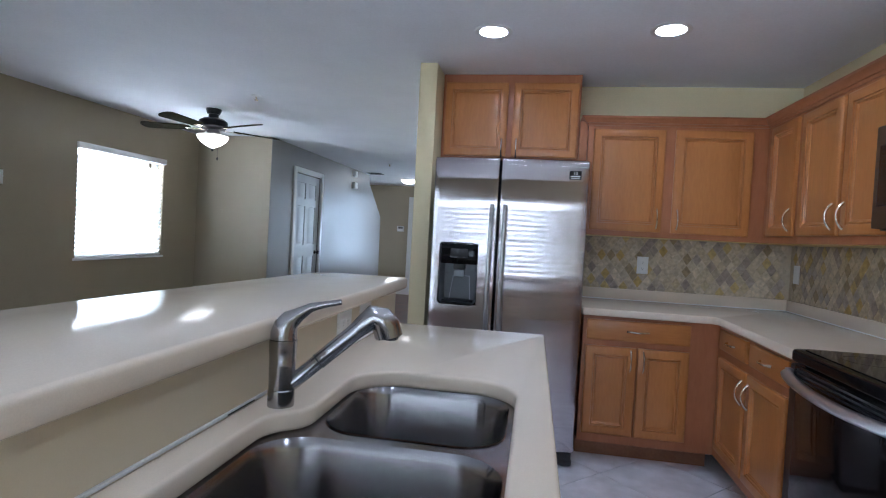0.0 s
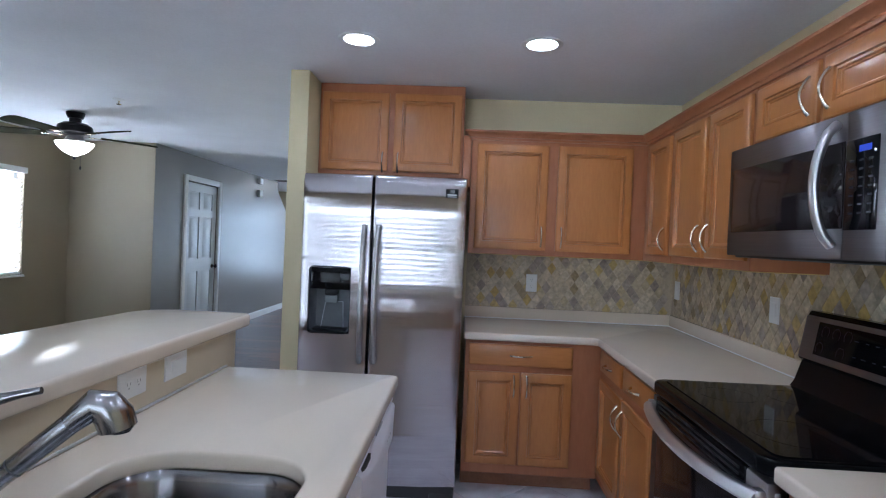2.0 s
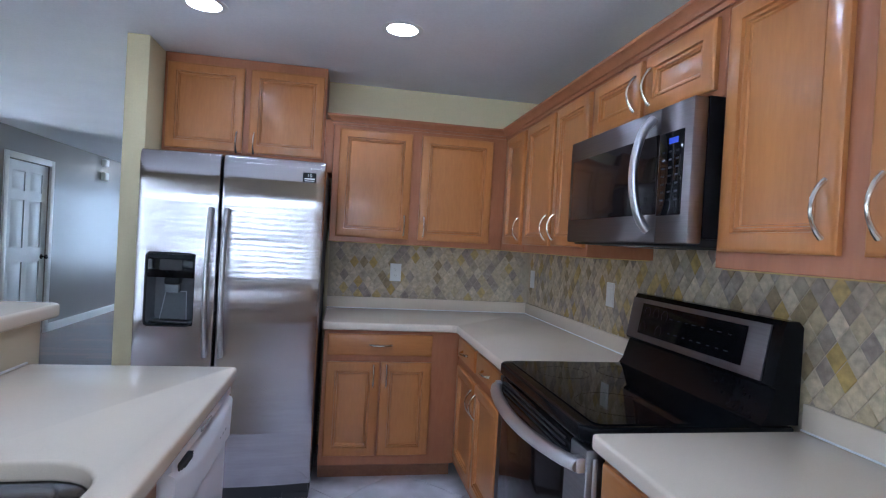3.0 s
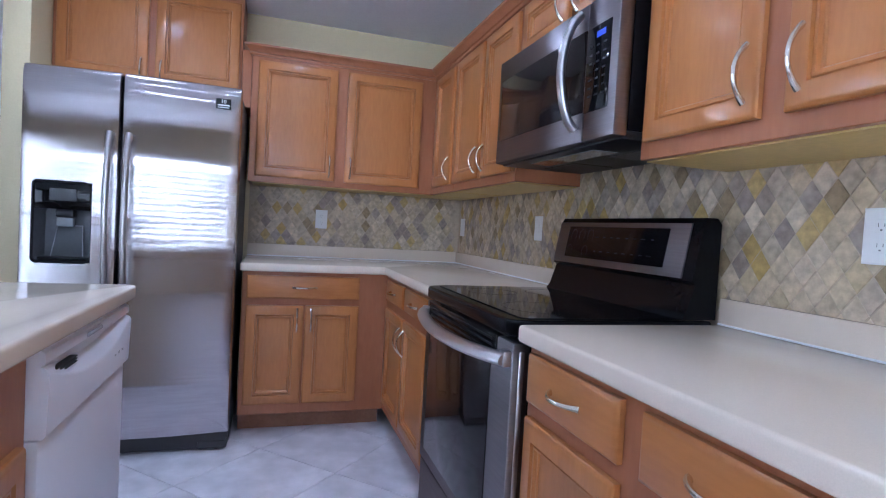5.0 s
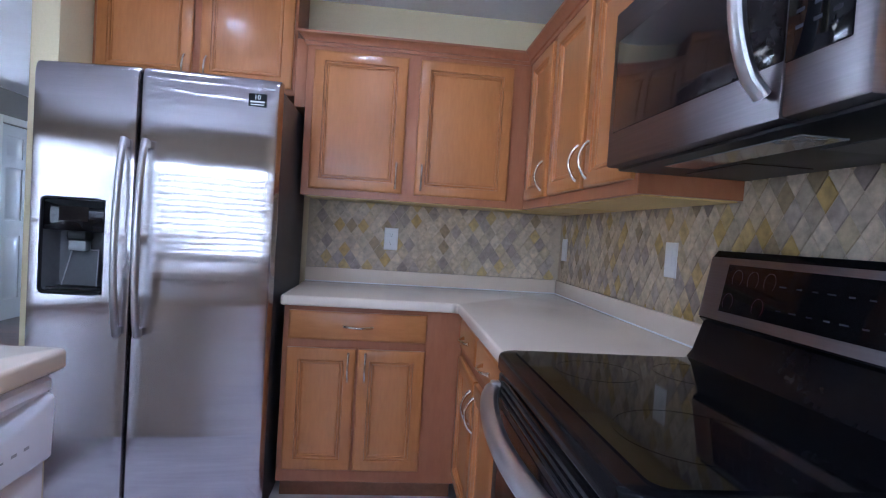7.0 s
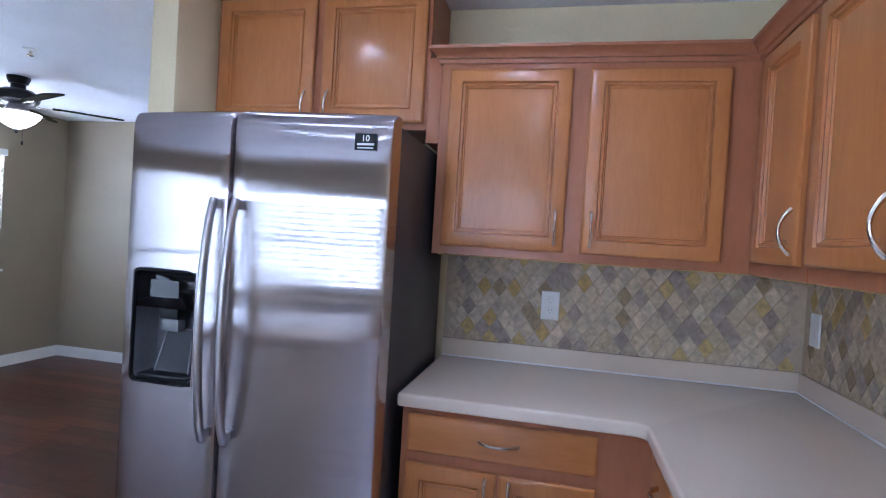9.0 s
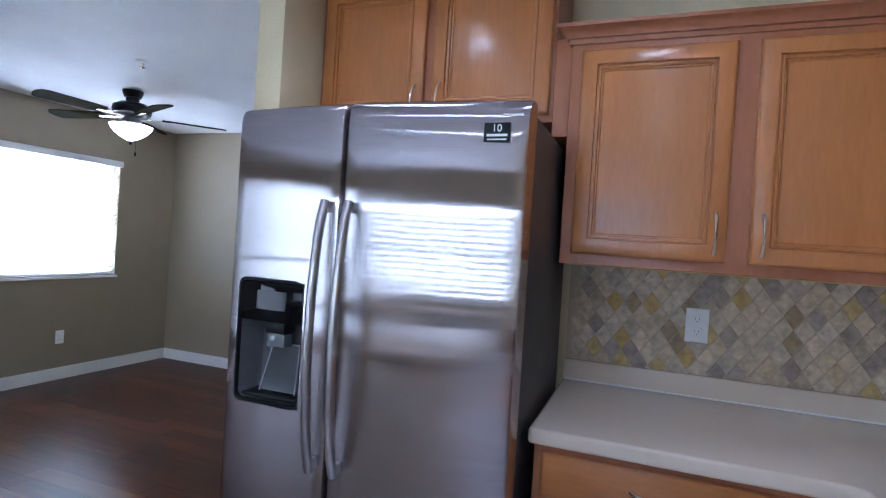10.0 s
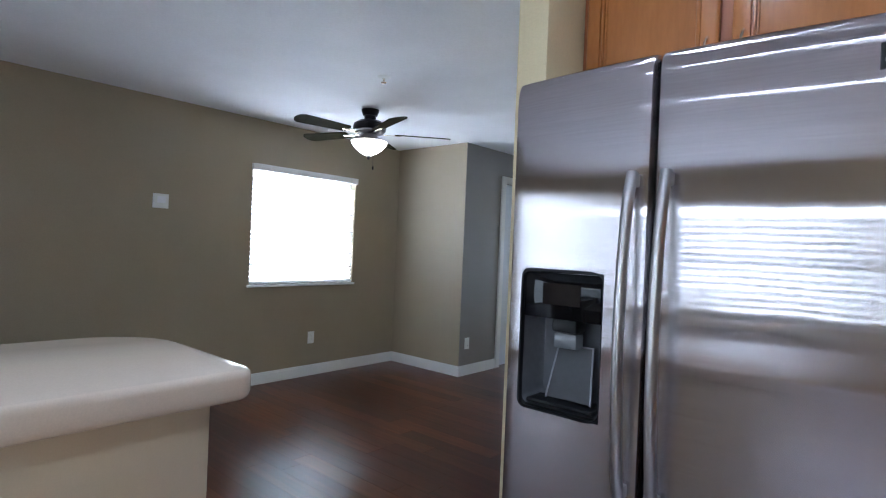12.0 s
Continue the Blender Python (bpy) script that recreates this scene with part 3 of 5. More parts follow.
cabinet("base_cabinet", "honey maple corner base cabinet with two drawers above two doors", (1.045, X_R), (2.338, Y_B), (BZ0, BZ1), "-x",
        [(2.815, 3.20, 0.19, 0.70, 0, 0.60), (2.40, 2.795, 0.19, 0.70, 1, 0.60)], [(2.83, 3.20, 0.745, 0.852), (2.40, 2.79, 0.745, 0.852)], LO, KICK)
cabinet("base_cabinet", "honey maple base cabinet with drawers above doors", (1.045, X_R), (0.74, 1.548), (BZ0, BZ1), "-x",
        [(1.175, 1.528, 0.19, 0.70, 0, 0.60), (0.77, 1.115, 0.19, 0.70, 1, 0.60)], [(1.175, 1.528, 0.735, 0.852), (0.77, 1.115, 0.735, 0.852)], LO, KICK)
cabinet("base_cabinet", "honey maple base cabinet with a drawer above a door", (1.045, X_R), (0.30, 0.738), (BZ0, BZ1), "-x",
        [(0.325, 0.71, 0.19, 0.70, 1, 0.60)], [(0.325, 0.71, 0.735, 0.852)], LO, KICK)
sink_cab = thing("sink_cabinet", "honey maple sink base cabinet under the peninsula worktop", "cabinet", (-0.28, 1.0, 0.02), LO)
bm = bmesh.new()
for a in ((-0.572, 0.015, 0.53, 0.55, BZ0, BZ1), (-0.572, 0.015, 1.525, 1.545, BZ0, BZ1), (-0.572, -0.555, 0.55, 1.525, BZ0, BZ1), (-0.555, 0.015, 0.55, 1.525, BZ0, BZ0 + 0.02), (-0.003, 0.015, 0.55, 1.525, BZ0 + 0.02, BZ1)):
    box(bm, *a)
part("body", bm, M_FRAME, sink_cab)
P = facing("+x", 0.015)
cab_door(sink_cab, P, 0.57, 1.03, 0.19, 0.70, 1, 0.60)
cab_door(sink_cab, P, 1.05, 1.51, 0.19, 0.70, 0, 0.60)
part("toe_kick", boxed(-0.57, -0.06, 0.54, 1.545, 0.02, BZ0), M_KICK, sink_cab)
tagged(link("end_panel", boxed(-0.572, 0.02, 2.166, 2.184, 0.03, BZ1, bevel=0.002), M_KNEE), "beige end panel of the peninsula", "panel")


# ---- worktops ----
def worktop(name, outer, holes, label, z0=TOP - 0.042, z1=TOP, bevel=0.009):
    return tagged(link(name, slab(bmesh.new(), outer, holes, z0, z1, bevel), M_SOLID), label, "worktop")


top_corner = worktop("worktop", round_poly([(0.287, Y_B - 0.002), (0.287, 3.21), (1.01, 3.21), (1.01, 2.336), (X_R - 0.002, 2.336), (X_R - 0.002, Y_B - 0.002)], [0, 0.012, 0.03, 0.008, 0, 0], 4), [],
        "beige solid-surface corner worktop on maple cabinets")
top_side = worktop("worktop", round_poly([(1.01, 0.30), (X_R - 0.002, 0.30), (X_R - 0.002, 1.556), (1.01, 1.556)], [0.01, 0, 0, 0.010], 4), [],
        "beige solid-surface worktop beside the range")
for x0, x1, y0, y1 in ((0.29, X_R - 0.002, Y_B - 0.026, Y_B - 0.002), (X_R - 0.026, X_R - 0.002, 2.336, Y_B - 0.028), (X_R - 0.026, X_R - 0.002, 0.30, 1.556)):
    part("upstand", boxed(x0, x1, y0, y1, TOP + 0.001, 0.988, bevel=0.003), M_SOLID, top_side if y0 < 0.5 else top_corner)
    cx = (x0 + 0.002, x1 - 0.002, y0 - 0.004, y0, TOP + 0.0005, TOP + 0.005) if x1 - x0 > y1 - y0 else (x0 - 0.004, x0, y0 + 0.002, y1 - 0.002, TOP + 0.0005, TOP + 0.005)
    structure("trim_caulk", boxed(*cx), M_TRIM, "white caulk joint", "trim")

BIG = [(-0.498, 0.590), (-0.035, 0.590), (-0.035, 1.040), (-0.498, 1.040)]
SMALL = [(-0.432, 1.078), (-0.042, 1.078), (-0.042, 1.430), (-0.432, 1.430)]
cut = [(-0.505, 0.583), (-0.028, 0.583), (-0.028, 1.437), (-0.440, 1.437), (-0.440, 1.078), (-0.505, 1.028)]
worktop("peninsula_worktop", round_poly([(-0.574, 0.50), (0.055, 0.50), (0.055, 2.20), (-0.574, 2.20)], [0, 0.02, 0.025, 0], 5),
        [round_poly(cut, [0.09, 0.09, 0.12, 0.12, 0.08, 0.09], 7)], "beige solid-surface peninsula worktop with a sink cutout")
knee = thing("wall_knee", "beige half wall carrying the raised breakfast bar", "half wall", (-0.63, 1.4, 0), kind="structure")
part("panel", boxed(-0.592, -0.576, 0.535, 2.268, FLOOR_K, 1.046), M_KNEE, knee, "beige solid-surface facing")
part("core", boxed(-0.70, -0.593, 0.53, 2.27, 0, 1.046), M_TAN, knee)
structure("trim_caulk", boxed(-0.5755, -0.570, 0.535, 2.195, TOP + 0.0005, TOP + 0.006), M_TRIM, "white caulk joint with a gap", "trim")
tagged(link("caulk_gap", boxed(-0.571, -0.5685, 0.99, 1.09, TOP + 0.001, TOP + 0.0035), M_SLOT), "dark gap where the caulk has split", "gap")
tagged(link("bar_top", slab(bmesh.new(), round_poly([(-0.535, 0.28), (-0.535, 2.325), (-0.95, 2.325), (-1.03, 1.2), (-1.05, 0.28)], [0.02, 0.035, 0.14, 0, 0.02], 6), [], 1.047, 1.094, 0.012), M_SOLID),
       "raised beige solid-surface breakfast bar on a half wall", "bar")
for y in (2.17, 1.35, 0.66):
    bm = bmesh.new()
    prof = [(-0.701, 1.046), (-0.88, 1.046), (-0.88, 1.020), (-0.84, 1.0), (-0.79, 0.955), (-0.76, 0.90), (-0.745, 0.84), (-0.701, 0.83)]
    ends = [[bm.verts.new((x, yy, z)) for x, z in prof] for yy in (y, y + 0.045)]
    for k in range(8):
        bm.faces.new((ends[0][k], ends[0][(k + 1) % 8], ends[1][(k + 1) % 8], ends[1][k]))
    bm.faces.new(ends[0])
    bm.faces.new(ends[1])
    tagged(link("corbel", bm, M_TRIM), "white curved corbel under the breakfast bar", "bracket", "bar corbels")


# ---- sink and tap ----
sink = thing("double_sink", "stainless steel undermount double-bowl sink in the worktop", "sink", (-0.26, 1.0, 0.68))


def bowl(loop, r, depth, name):
    bm = bmesh.new()
    c = Vector((sum(p[0] for p in loop) / 4, sum(p[1] for p in loop) / 4))
    rings = []
    for ins, z, rad in ((0.0, TOP - 0.040, r), (0.004, TOP - 0.046, r), (0.010, TOP - 0.06, r), (0.018, TOP - depth + 0.05, r * 0.95), (0.026, TOP - depth + 0.018, r * 0.9), (0.045, TOP - depth + 0.004, r * 0.8), (0.075, TOP - depth, r * 0.65)):
        pts = [(c.x + (p[0] - c.x) * (1 - ins / abs(p[0] - c.x)), c.y + (p[1] - c.y) * (1 - ins / abs(p[1] - c.y))) for p in loop]
        rings.append([bm.verts.new((q.x, q.y, z)) for q in round_poly(pts, rad, 8)])
    for a, b in zip(rings, rings[1:]):
        for k in range(len(a)):
            bm.faces.new((a[k], a[(k + 1) % len(a)], b[(k + 1) % len(b)], b[k]))
    bm.faces.new(rings[-1])
    o = part(name, bm, M_SINK, sink)
    part("drain", lathe(bmesh.new(), [(0.056, TOP - depth + 0.0005), (0.056, TOP - depth + 0.003), (0.046, TOP - depth + 0.004), (0.042, TOP - depth + 0.002), (0.02, TOP - depth + 0.006), (0.004, TOP - depth + 0.008)], 28, Matrix.Translation((c.x, c.y, 0))), M_STEEL_V, o)


bowl(BIG, 0.10, 0.27, "large_bowl")
bowl(SMALL, 0.09, 0.25, "small_bowl")
part("flange", slab(bmesh.new(), [(-0.53, 0.570), (-0.008, 0.570), (-0.008, 1.460), (-0.53, 1.460)], [round_poly(BIG, 0.10, 8), round_poly(SMALL, 0.09, 8)], TOP - 0.0445, TOP - 0.0425), M_SINK, sink)

tap = thing("kitchen_tap", "brushed nickel pull-out kitchen tap with a lever on top", "tap", (-0.508, 1.085, TOP))
T = Matrix.Translation((-0.508, 1.085, TOP))
part("body", lathe(bmesh.new(), [(0.0275, 0.0), (0.0275, 0.034), (0.026, 0.036), (0.027, 0.085), (0.027, 0.096), (0.0265, 0.098), (0.0285, 0.115), (0.0285, 0.138)], 32, T), M_TAP, tap)
head = bmesh.new()
tube(head, [(-0.508, 1.085, TOP + 0.139), (-0.508, 1.085, TOP + 0.150), (-0.504, 1.086, TOP + 0.166), (-0.495, 1.088, TOP + 0.180), (-0.478, 1.092, TOP + 0.192), (-0.455, 1.097, TOP + 0.207), (-0.425, 1.104, TOP + 0.215), (-0.395, 1.111, TOP + 0.221)],
     [0.0275, 0.0275, 0.0255, 0.021, 0.0145, 0.0095, 0.007, 0.006], 20)
part("lever", head, M_TAP, tap)
spray = bmesh.new()
e = Vector((-0.345, 1.155, TOP + 0.182))
s0 = Vector((-0.490, 1.092, TOP + 0.045))
d = (e - s0)
tube(spray, [s0, s0 + d * 0.12, s0 + d * 0.34, s0 + d * 0.35, s0 + d * 0.85], [0.016, 0.0165, 0.0165, 0.0175, 0.0185], 20)
arm = part("spout", spray, M_TAP, tap)
q = s0 + d * 0.345
part("joint_ring", tube(bmesh.new(), [q - d.normalized() * 0.0015, q + d.normalized() * 0.0015], 0.0178, 20), M_SLOT, arm)
sp = bmesh.new()
tube(sp, [s0 + d * 0.82, s0 + d * 0.92, e + Vector((0.004, 0.002, 0.006)), e + Vector((0.022, 0.008, 0.0)), e + Vector((0.034, 0.012, -0.016)), e + Vector((0.040, 0.014, -0.036)), e + Vector((0.040, 0.014, -0.042))],
     [0.0185, 0.0215, 0.026, 0.030, 0.031, 0.030, 0.020], 20)
part("spray_head", sp, M_TAP, arm)


# ---- refrigerator ----
FX0, FXG, FX1, FZ0, FZ1 = -0.588, -0.212, 0.272, 0.115, 1.735
fridge = thing("refrigerator", "stainless steel side-by-side refrigerator with an ice dispenser", "refrigerator", (-0.158, 3.4, FLOOR_K))


def bulge(x):
    """The doors' front, slightly bowed in plan."""
    a = (x - (FX0 + FX1) / 2) / ((FX1 - FX0) / 2)
    return 3.045 + 0.032 * a * a


def fridge_door(name, x0, x1, hole=None):
    bm = bmesh.new()
    xs = sorted({x0 + 0.0, x0 + 0.004, x0 + 0.012, x1 - 0.012, x1 - 0.004, x1, *[x0 + (x1 - x0) * k / 10 for k in range(1, 10)], *(hole[:2] if hole else ())})
    zs = sorted({FZ0, FZ0 + 0.004, FZ0 + 0.014, FZ1 - 0.05, FZ1 - 0.03, FZ1 - 0.015, FZ1 - 0.006, FZ1, 1.45, 1.6, 0.4, 0.76, *(hole[2:] if hole else (0.9, 1.24))})

    def front(x, z):
        y = bulge(x)
        e = max(0.0, 0.012 - min(x - x0, x1 - x)) / 0.012
        t = max(0.0, 0.05 - (FZ1 - z)) / 0.05
        b = max(0.0, 0.014 - (z - FZ0)) / 0.014
        return y + 0.010 * (1 - math.sqrt(max(0, 1 - e * e))) + 0.026 * (1 - math.sqrt(max(0, 1 - t * t))) + 0.010 * b * b

    g = {(i, k): bm.verts.new((x, front(x, z), z)) for i, x in enumerate(xs) for k, z in enumerate(zs)}
    for i in range(len(xs) - 1):
        for k in range(len(zs) - 1):
            mx, mz = (xs[i] + xs[i + 1]) / 2, (zs[k] + zs[k + 1]) / 2
            if hole and hole[0] < mx < hole[1] and hole[2] < mz < hole[3]:
                continue
            bm.faces.new((g[i, k], g[i + 1, k], g[i + 1, k + 1], g[i, k + 1]))
    rim = [g[i, 0] for i in range(len(xs))] + [g[len(xs) - 1, k] for k in range(1, len(zs))] + [g[i, len(zs) - 1] for i in range(len(xs) - 2, -1, -1)] + [g[0, k] for k in range(len(zs) - 2, 0, -1)]
    back = [bm.verts.new((v.co.x, 3.150, v.co.z)) for v in rim]
    for k in range(len(rim)):
        bm.faces.new((rim[k], rim[(k + 1) % len(rim)], back[(k + 1) % len(rim)], back[k]))
    bm.faces.new(back)
    return part(name, bm, M_STEEL, fridge)


HOLE = (-0.530, -0.312, 0.900, 1.245)
d_l = fridge_door("freezer_door", FX0, FXG - 0.005, HOLE)
d_r = fridge_door("fridge_door", FXG + 0.005, FX1)
part("case", boxed(FX0 + 0.004, FX1 - 0.004, 3.152, 3.80, 0.03, 1.715, bevel=0.006), M_DARKG, fridge, "dark grey cabinet sides")
part("seal", boxed(FXG - 0.004, FXG + 0.004, 3.075, 3.15, 0.12, 1.72), M_BLACK, fridge)
bm = boxed(FX0 + 0.01, FX1 - 0.01, 3.10, 3.16, 0.035, 0.108, bevel=0.004)
part("grille", bm, M_DARKG, fridge)
for x in (FX0 + 0.055, FX1 - 0.075):
    part("foot_cover", boxed(x - 0.06, x + 0.07, 3.092, 3.15, 0.032, 0.070, bevel=0.010), M_DARKG, fridge)
for x in (FX0 + 0.05, FX1 - 0.05):
    part("foot", lathe(bmesh.new(), [(0.018, 0), (0.018, 0.012), (0.010, 0.014), (0.010, 0.03)], 16, Matrix.Translation((x, 3.13, FLOOR_K))), M_PLASK, fridge)
# dispenser: bezel, black control face, recess, paddle and tray
x0, x1, z0, z1 = HOLE
yb = bulge((x0 + x1) / 2)
bz = bmesh.new()
PF = facing("-y", yb + 0.012)
outer, inner = round_poly([(x0 - 0.004, z0 - 0.004), (x1 + 0.004, z0 - 0.004), (x1 + 0.004, z1 + 0.004), (x0 - 0.004, z1 + 0.004)], 0.022, 6), round_poly([(x0 + 0.003, z0 + 0.004), (x1 - 0.003, z0 + 0.004), (x1 - 0.003, z1 - 0.003), (x0 + 0.003, z1 - 0.003)], 0.019, 6)
loops = [[bz.verts.new((p.x, y, p.y)) for p in lp] for lp, y in ((outer, yb + 0.006), (outer, yb - 0.006), (inner, yb - 0.008), (inner, yb + 0.06))]
for a, b in zip(loops, loops[1:]):
    for k in range(len(a)):
        bz.faces.new((a[k], a[(k + 1) % len(a)], b[(k + 1) % len(b)], b[k]))
disp = part("dispenser", bz, M_PLASK, d_l, "black ice and water dispenser")
zc = z0 + (z1 - z0) * 0.66
part("control_face", boxed(x0 + 0.006, x1 - 0.006, yb - 0.004, yb + 0.05, zc, z1 - 0.006, bevel=0.004), M_GLASSK, d_l, "glossy black control face")
rc = bmesh.new()
rw = [(x0 + 0.004, z0 + 0.006), (x1 - 0.004, z0 + 0.006), (x1 - 0.004, zc + 0.02), (x0 + 0.004, zc + 0.02)]
rings = [[rc.verts.new((p.x, y, p.y)) for p in round_poly([((q[0] - (x0 + x1) / 2) * s + (x0 + x1) / 2, (q[1] - (z0 + zc) / 2) * s + (z0 + zc) / 2) for q in rw], 0.02, 5)] for y, s in ((yb + 0.004, 1.0), (yb + 0.075, 0.93), (yb + 0.085, 0.86))]
for a, b in zip(rings, rings[1:]):
    for k in range(len(a)):
        rc.faces.new((a[k], a[(k + 1) % len(a)], b[(k + 1) % len(b)], b[k]))
rc.faces.new(rings[-1])
part("recess", rc, M_RECESS, d_l)
part("spout", boxed(-0.455, -0.385, yb + 0.012, yb + 0.07, zc - 0.035, zc + 0.002, bevel=0.01), M_PLASK, d_l)
part("chute", boxed(-0.452, -0.388, yb + 0.020, yb + 0.062, zc - 0.075, zc - 0.034, bevel=0.008), M_CLEAR, d_l, "clear plastic ice chute")
bm = bmesh.new()
vs = [bm.verts.new(p) for p in ((-0.468, yb + 0.030, zc - 0.200), (-0.352, yb + 0.030, zc - 0.200), (-0.366, yb + 0.066, zc - 0.070), (-0.454, yb + 0.066, zc - 0.070))]
bm.faces.new(vs)
bmesh.ops.solidify(bm, geom=list(bm.faces), thickness=0.005)
part("paddle", bm, M_CLEAR, d_l, "clear slanted plastic paddle")
for pa, pb in (((-0.470, yb + 0.027, zc - 0.202), (-0.456, yb + 0.063, zc - 0.068)), ((-0.350, yb + 0.027, zc - 0.202), (-0.364, yb + 0.063, zc - 0.068)), ((-0.456, yb + 0.063, zc - 0.070), (-0.364, yb + 0.063, zc - 0.070))):
    part("paddle_edge", tube(bmesh.new(), [pa, pb], 0.0022, 8), M_KEYG, d_l)
part("drip_tray", boxed(x0 + 0.02, x1 - 0.02, yb + 0.0, yb + 0.07, z0 + 0.012, z0 + 0.022, bevel=0.003), M_PLASK, d_l)
part("screen", boxed(-0.47, -0.37, yb - 0.0065, yb - 0.004, zc + 0.035, z1 - 0.03), M_OVENG, d_l)
for hx, dd, bend in ((-0.247, d_l, -1), (-0.174, d_r, 1)):
    pts, rad = [], []
    for k in range(15):
        a = k / 14
        out = 0.022 + 0.040 * math.sin(math.pi * a) ** 0.6
        pts.append((hx, bulge(hx) - out, 0.760 + 0.710 * a))
        rad.append(0.0125)
    h = part("handle", tube(bmesh.new(), pts, rad, 14), M_STEEL_V, dd, "long bowed stainless bar handle")
    for z in (0.775, 1.455):
        part("mount", boxed(hx - 0.009, hx + 0.009, bulge(hx) - 0.03, bulge(hx) + 0.004, z - 0.014, z + 0.014, bevel=0.003), M_STEEL_V, dd)
SY = bulge(0.160) - 0.0012
st = tagged(under(link("sticker", boxed(0.163, 0.227, SY, SY + 0.02, 1.628, 1.674), M_PLASK), d_r), "black warranty sticker")
bm = bmesh.new()
box(bm, 0.170, 0.221, SY - 0.0006, SY + 0.001, 1.641, 1.647)
box(bm, 0.172, 0.219, SY - 0.0006, SY + 0.001, 1.632, 1.6355)


def words(name, text, size, place, material, parent, turn=(90, 0, 0)):
    cu = bpy.data.curves.new(name, "FONT")
    cu.body, cu.size, cu.align_x, cu.align_y, cu.extrude = text, size, "CENTER", "CENTER", 0.0003
    cu.materials.append(material)
    ob = new(name, cu)
    base = parent
    while base.parent is not None:
        base = base.parent
    ob.parent = parent
    ob.matrix_basis = (base.matrix_basis.inverted() if parent is base else Matrix.Identity(4)) @ pose(*place, *turn)
    return ob


words("number", "10", 0.025, (0.195, SY - 0.0008, 1.660), M_PLATE, d_r)
tagged(under(link("print_bar", bm, M_PLATE), d_r), "pale print on the sticker")
tagged(under(link("maker_mark", boxed(0.185, 0.255, bulge(0.22) - 0.0005, bulge(0.22) + 0.004, 1.692, 1.698), M_STEEL_V), d_r), "raised metal mark")


# ---- range ----
RY0, RY1, RX = 1.563, 2.328, 1.005
rng = thing("electric_range", "stainless and black glass electric range with a back panel", "range", (1.32, 1.945, FLOOR_K))
part("body", boxed(RX + 0.05, 1.60, RY0, RY1, 0.06, 0.885, bevel=0.003), M_BLACK, rng)
part("cooktop", slab(bmesh.new(), round_poly([(RX - 0.012, RY0 - 0.002), (1.60, RY0 - 0.002), (1.60, RY1 + 0.002), (RX - 0.012, RY1 + 0.002)], [0.05, 0.005, 0.005, 0.05], 7), [], 0.878, 0.922, 0.010), M_BLACK, rng, "black enamel cooktop rim")
part("glass_top", slab(bmesh.new(), round_poly([(RX + 0.03, RY0 + 0.022), (1.55, RY0 + 0.022), (1.55, RY1 - 0.022), (RX + 0.03, RY1 - 0.022)], 0.03, 6), [], 0.9225, 0.9255), M_GLASSK, rng, "black ceramic glass hob")
for x, y, r in ((1.18, 1.76, 0.115), (1.18, 2.13, 0.09), (1.42, 1.76, 0.075), (1.42, 2.13, 0.10)):
    bm = bmesh.new()
    o = [(x + r * math.cos(a * math.pi / 24), y + r * math.sin(a * math.pi / 24)) for a in range(48)]
    i = [(x + (r - 0.0018) * math.cos(a * math.pi / 24), y + (r - 0.0018) * math.sin(a * math.pi / 24)) for a in range(48)]
    part("burner_ring", slab(bm, o, [i], 0.9257, 0.9259), M_GLASSK, rng)
dr = part("oven_door", boxed(RX, RX + 0.05, RY0 + 0.003, RY1 - 0.003, 0.275, 0.866, bevel=0.006), M_STEEL_D, rng, "brushed steel oven door")
part("vent_strip", boxed(RX - 0.004, RX + 0.03, RY0 + 0.095, RY1 - 0.045, 0.806, 0.8685, bevel=0.004), M_BLACK, dr, "black vented strip behind the handle")
for k in range(3):
    part("vent_slot", boxed(RX - 0.007, RX + 0.01, RY0 + 0.12, RY1 - 0.07, 0.817 + 0.017 * k, 0.824 + 0.017 * k, bevel=0.002), M_PLASK, dr)
part("door_glass", boxed(RX - 0.003, RX + 0.01, RY0 + 0.13, RY1 - 0.06, 0.32, 0.790, bevel=0.003), M_OVENG, dr, "smoked oven window")
part("side_groove", boxed(RX + 0.018, RX + 0.034, RY0 + 0.0012, RY0 + 0.01, 0.40, 0.845, bevel=0.004), M_STEEL_V, dr)
pts = []
for k in range(17):
    a = k / 16
    pts.append((RX - 0.016 - 0.050 * math.sin(math.pi * a) ** 0.7, RY0 + 0.012 + (RY1 - RY0 - 0.024) * a, 0.826 - 0.012 * math.sin(math.pi * a)))
part("handle", tube(bmesh.new(), pts, 0.0145, 14, 1.5), M_STEEL_V, dr, "wide bowed stainless handle")
for y in (RY0 + 0.02, RY1 - 0.02):
    part("handle_mount", boxed(RX - 0.022, RX + 0.002, y - 0.014, y + 0.014, 0.806, 0.846, bevel=0.004), M_STEEL_V, dr)
part("storage_drawer", boxed(RX + 0.004, RX + 0.05, RY0 + 0.003, RY1 - 0.003, 0.10, 0.268, bevel=0.006), M_STEEL_D, rng)
part("plinth", boxed(RX + 0.06, 1.58, RY0 + 0.01, RY1 - 0.01, FLOOR_K, 0.06), M_PLASK, rng)
# back panel, leaning
bg = bmesh.new()
prof = [(1.50, 0.925), (1.515, 0.945), (1.540, 1.02), (1.528, 1.030), (1.556, 1.190), (1.566, 1.206), (1.60, 1.206), (1.615, 1.19), (1.615, 0.925)]
ends = [[bg.verts.new((x, y, z)) for x, z in prof] for y in (RY0 + 0.004, RY1 - 0.004)]
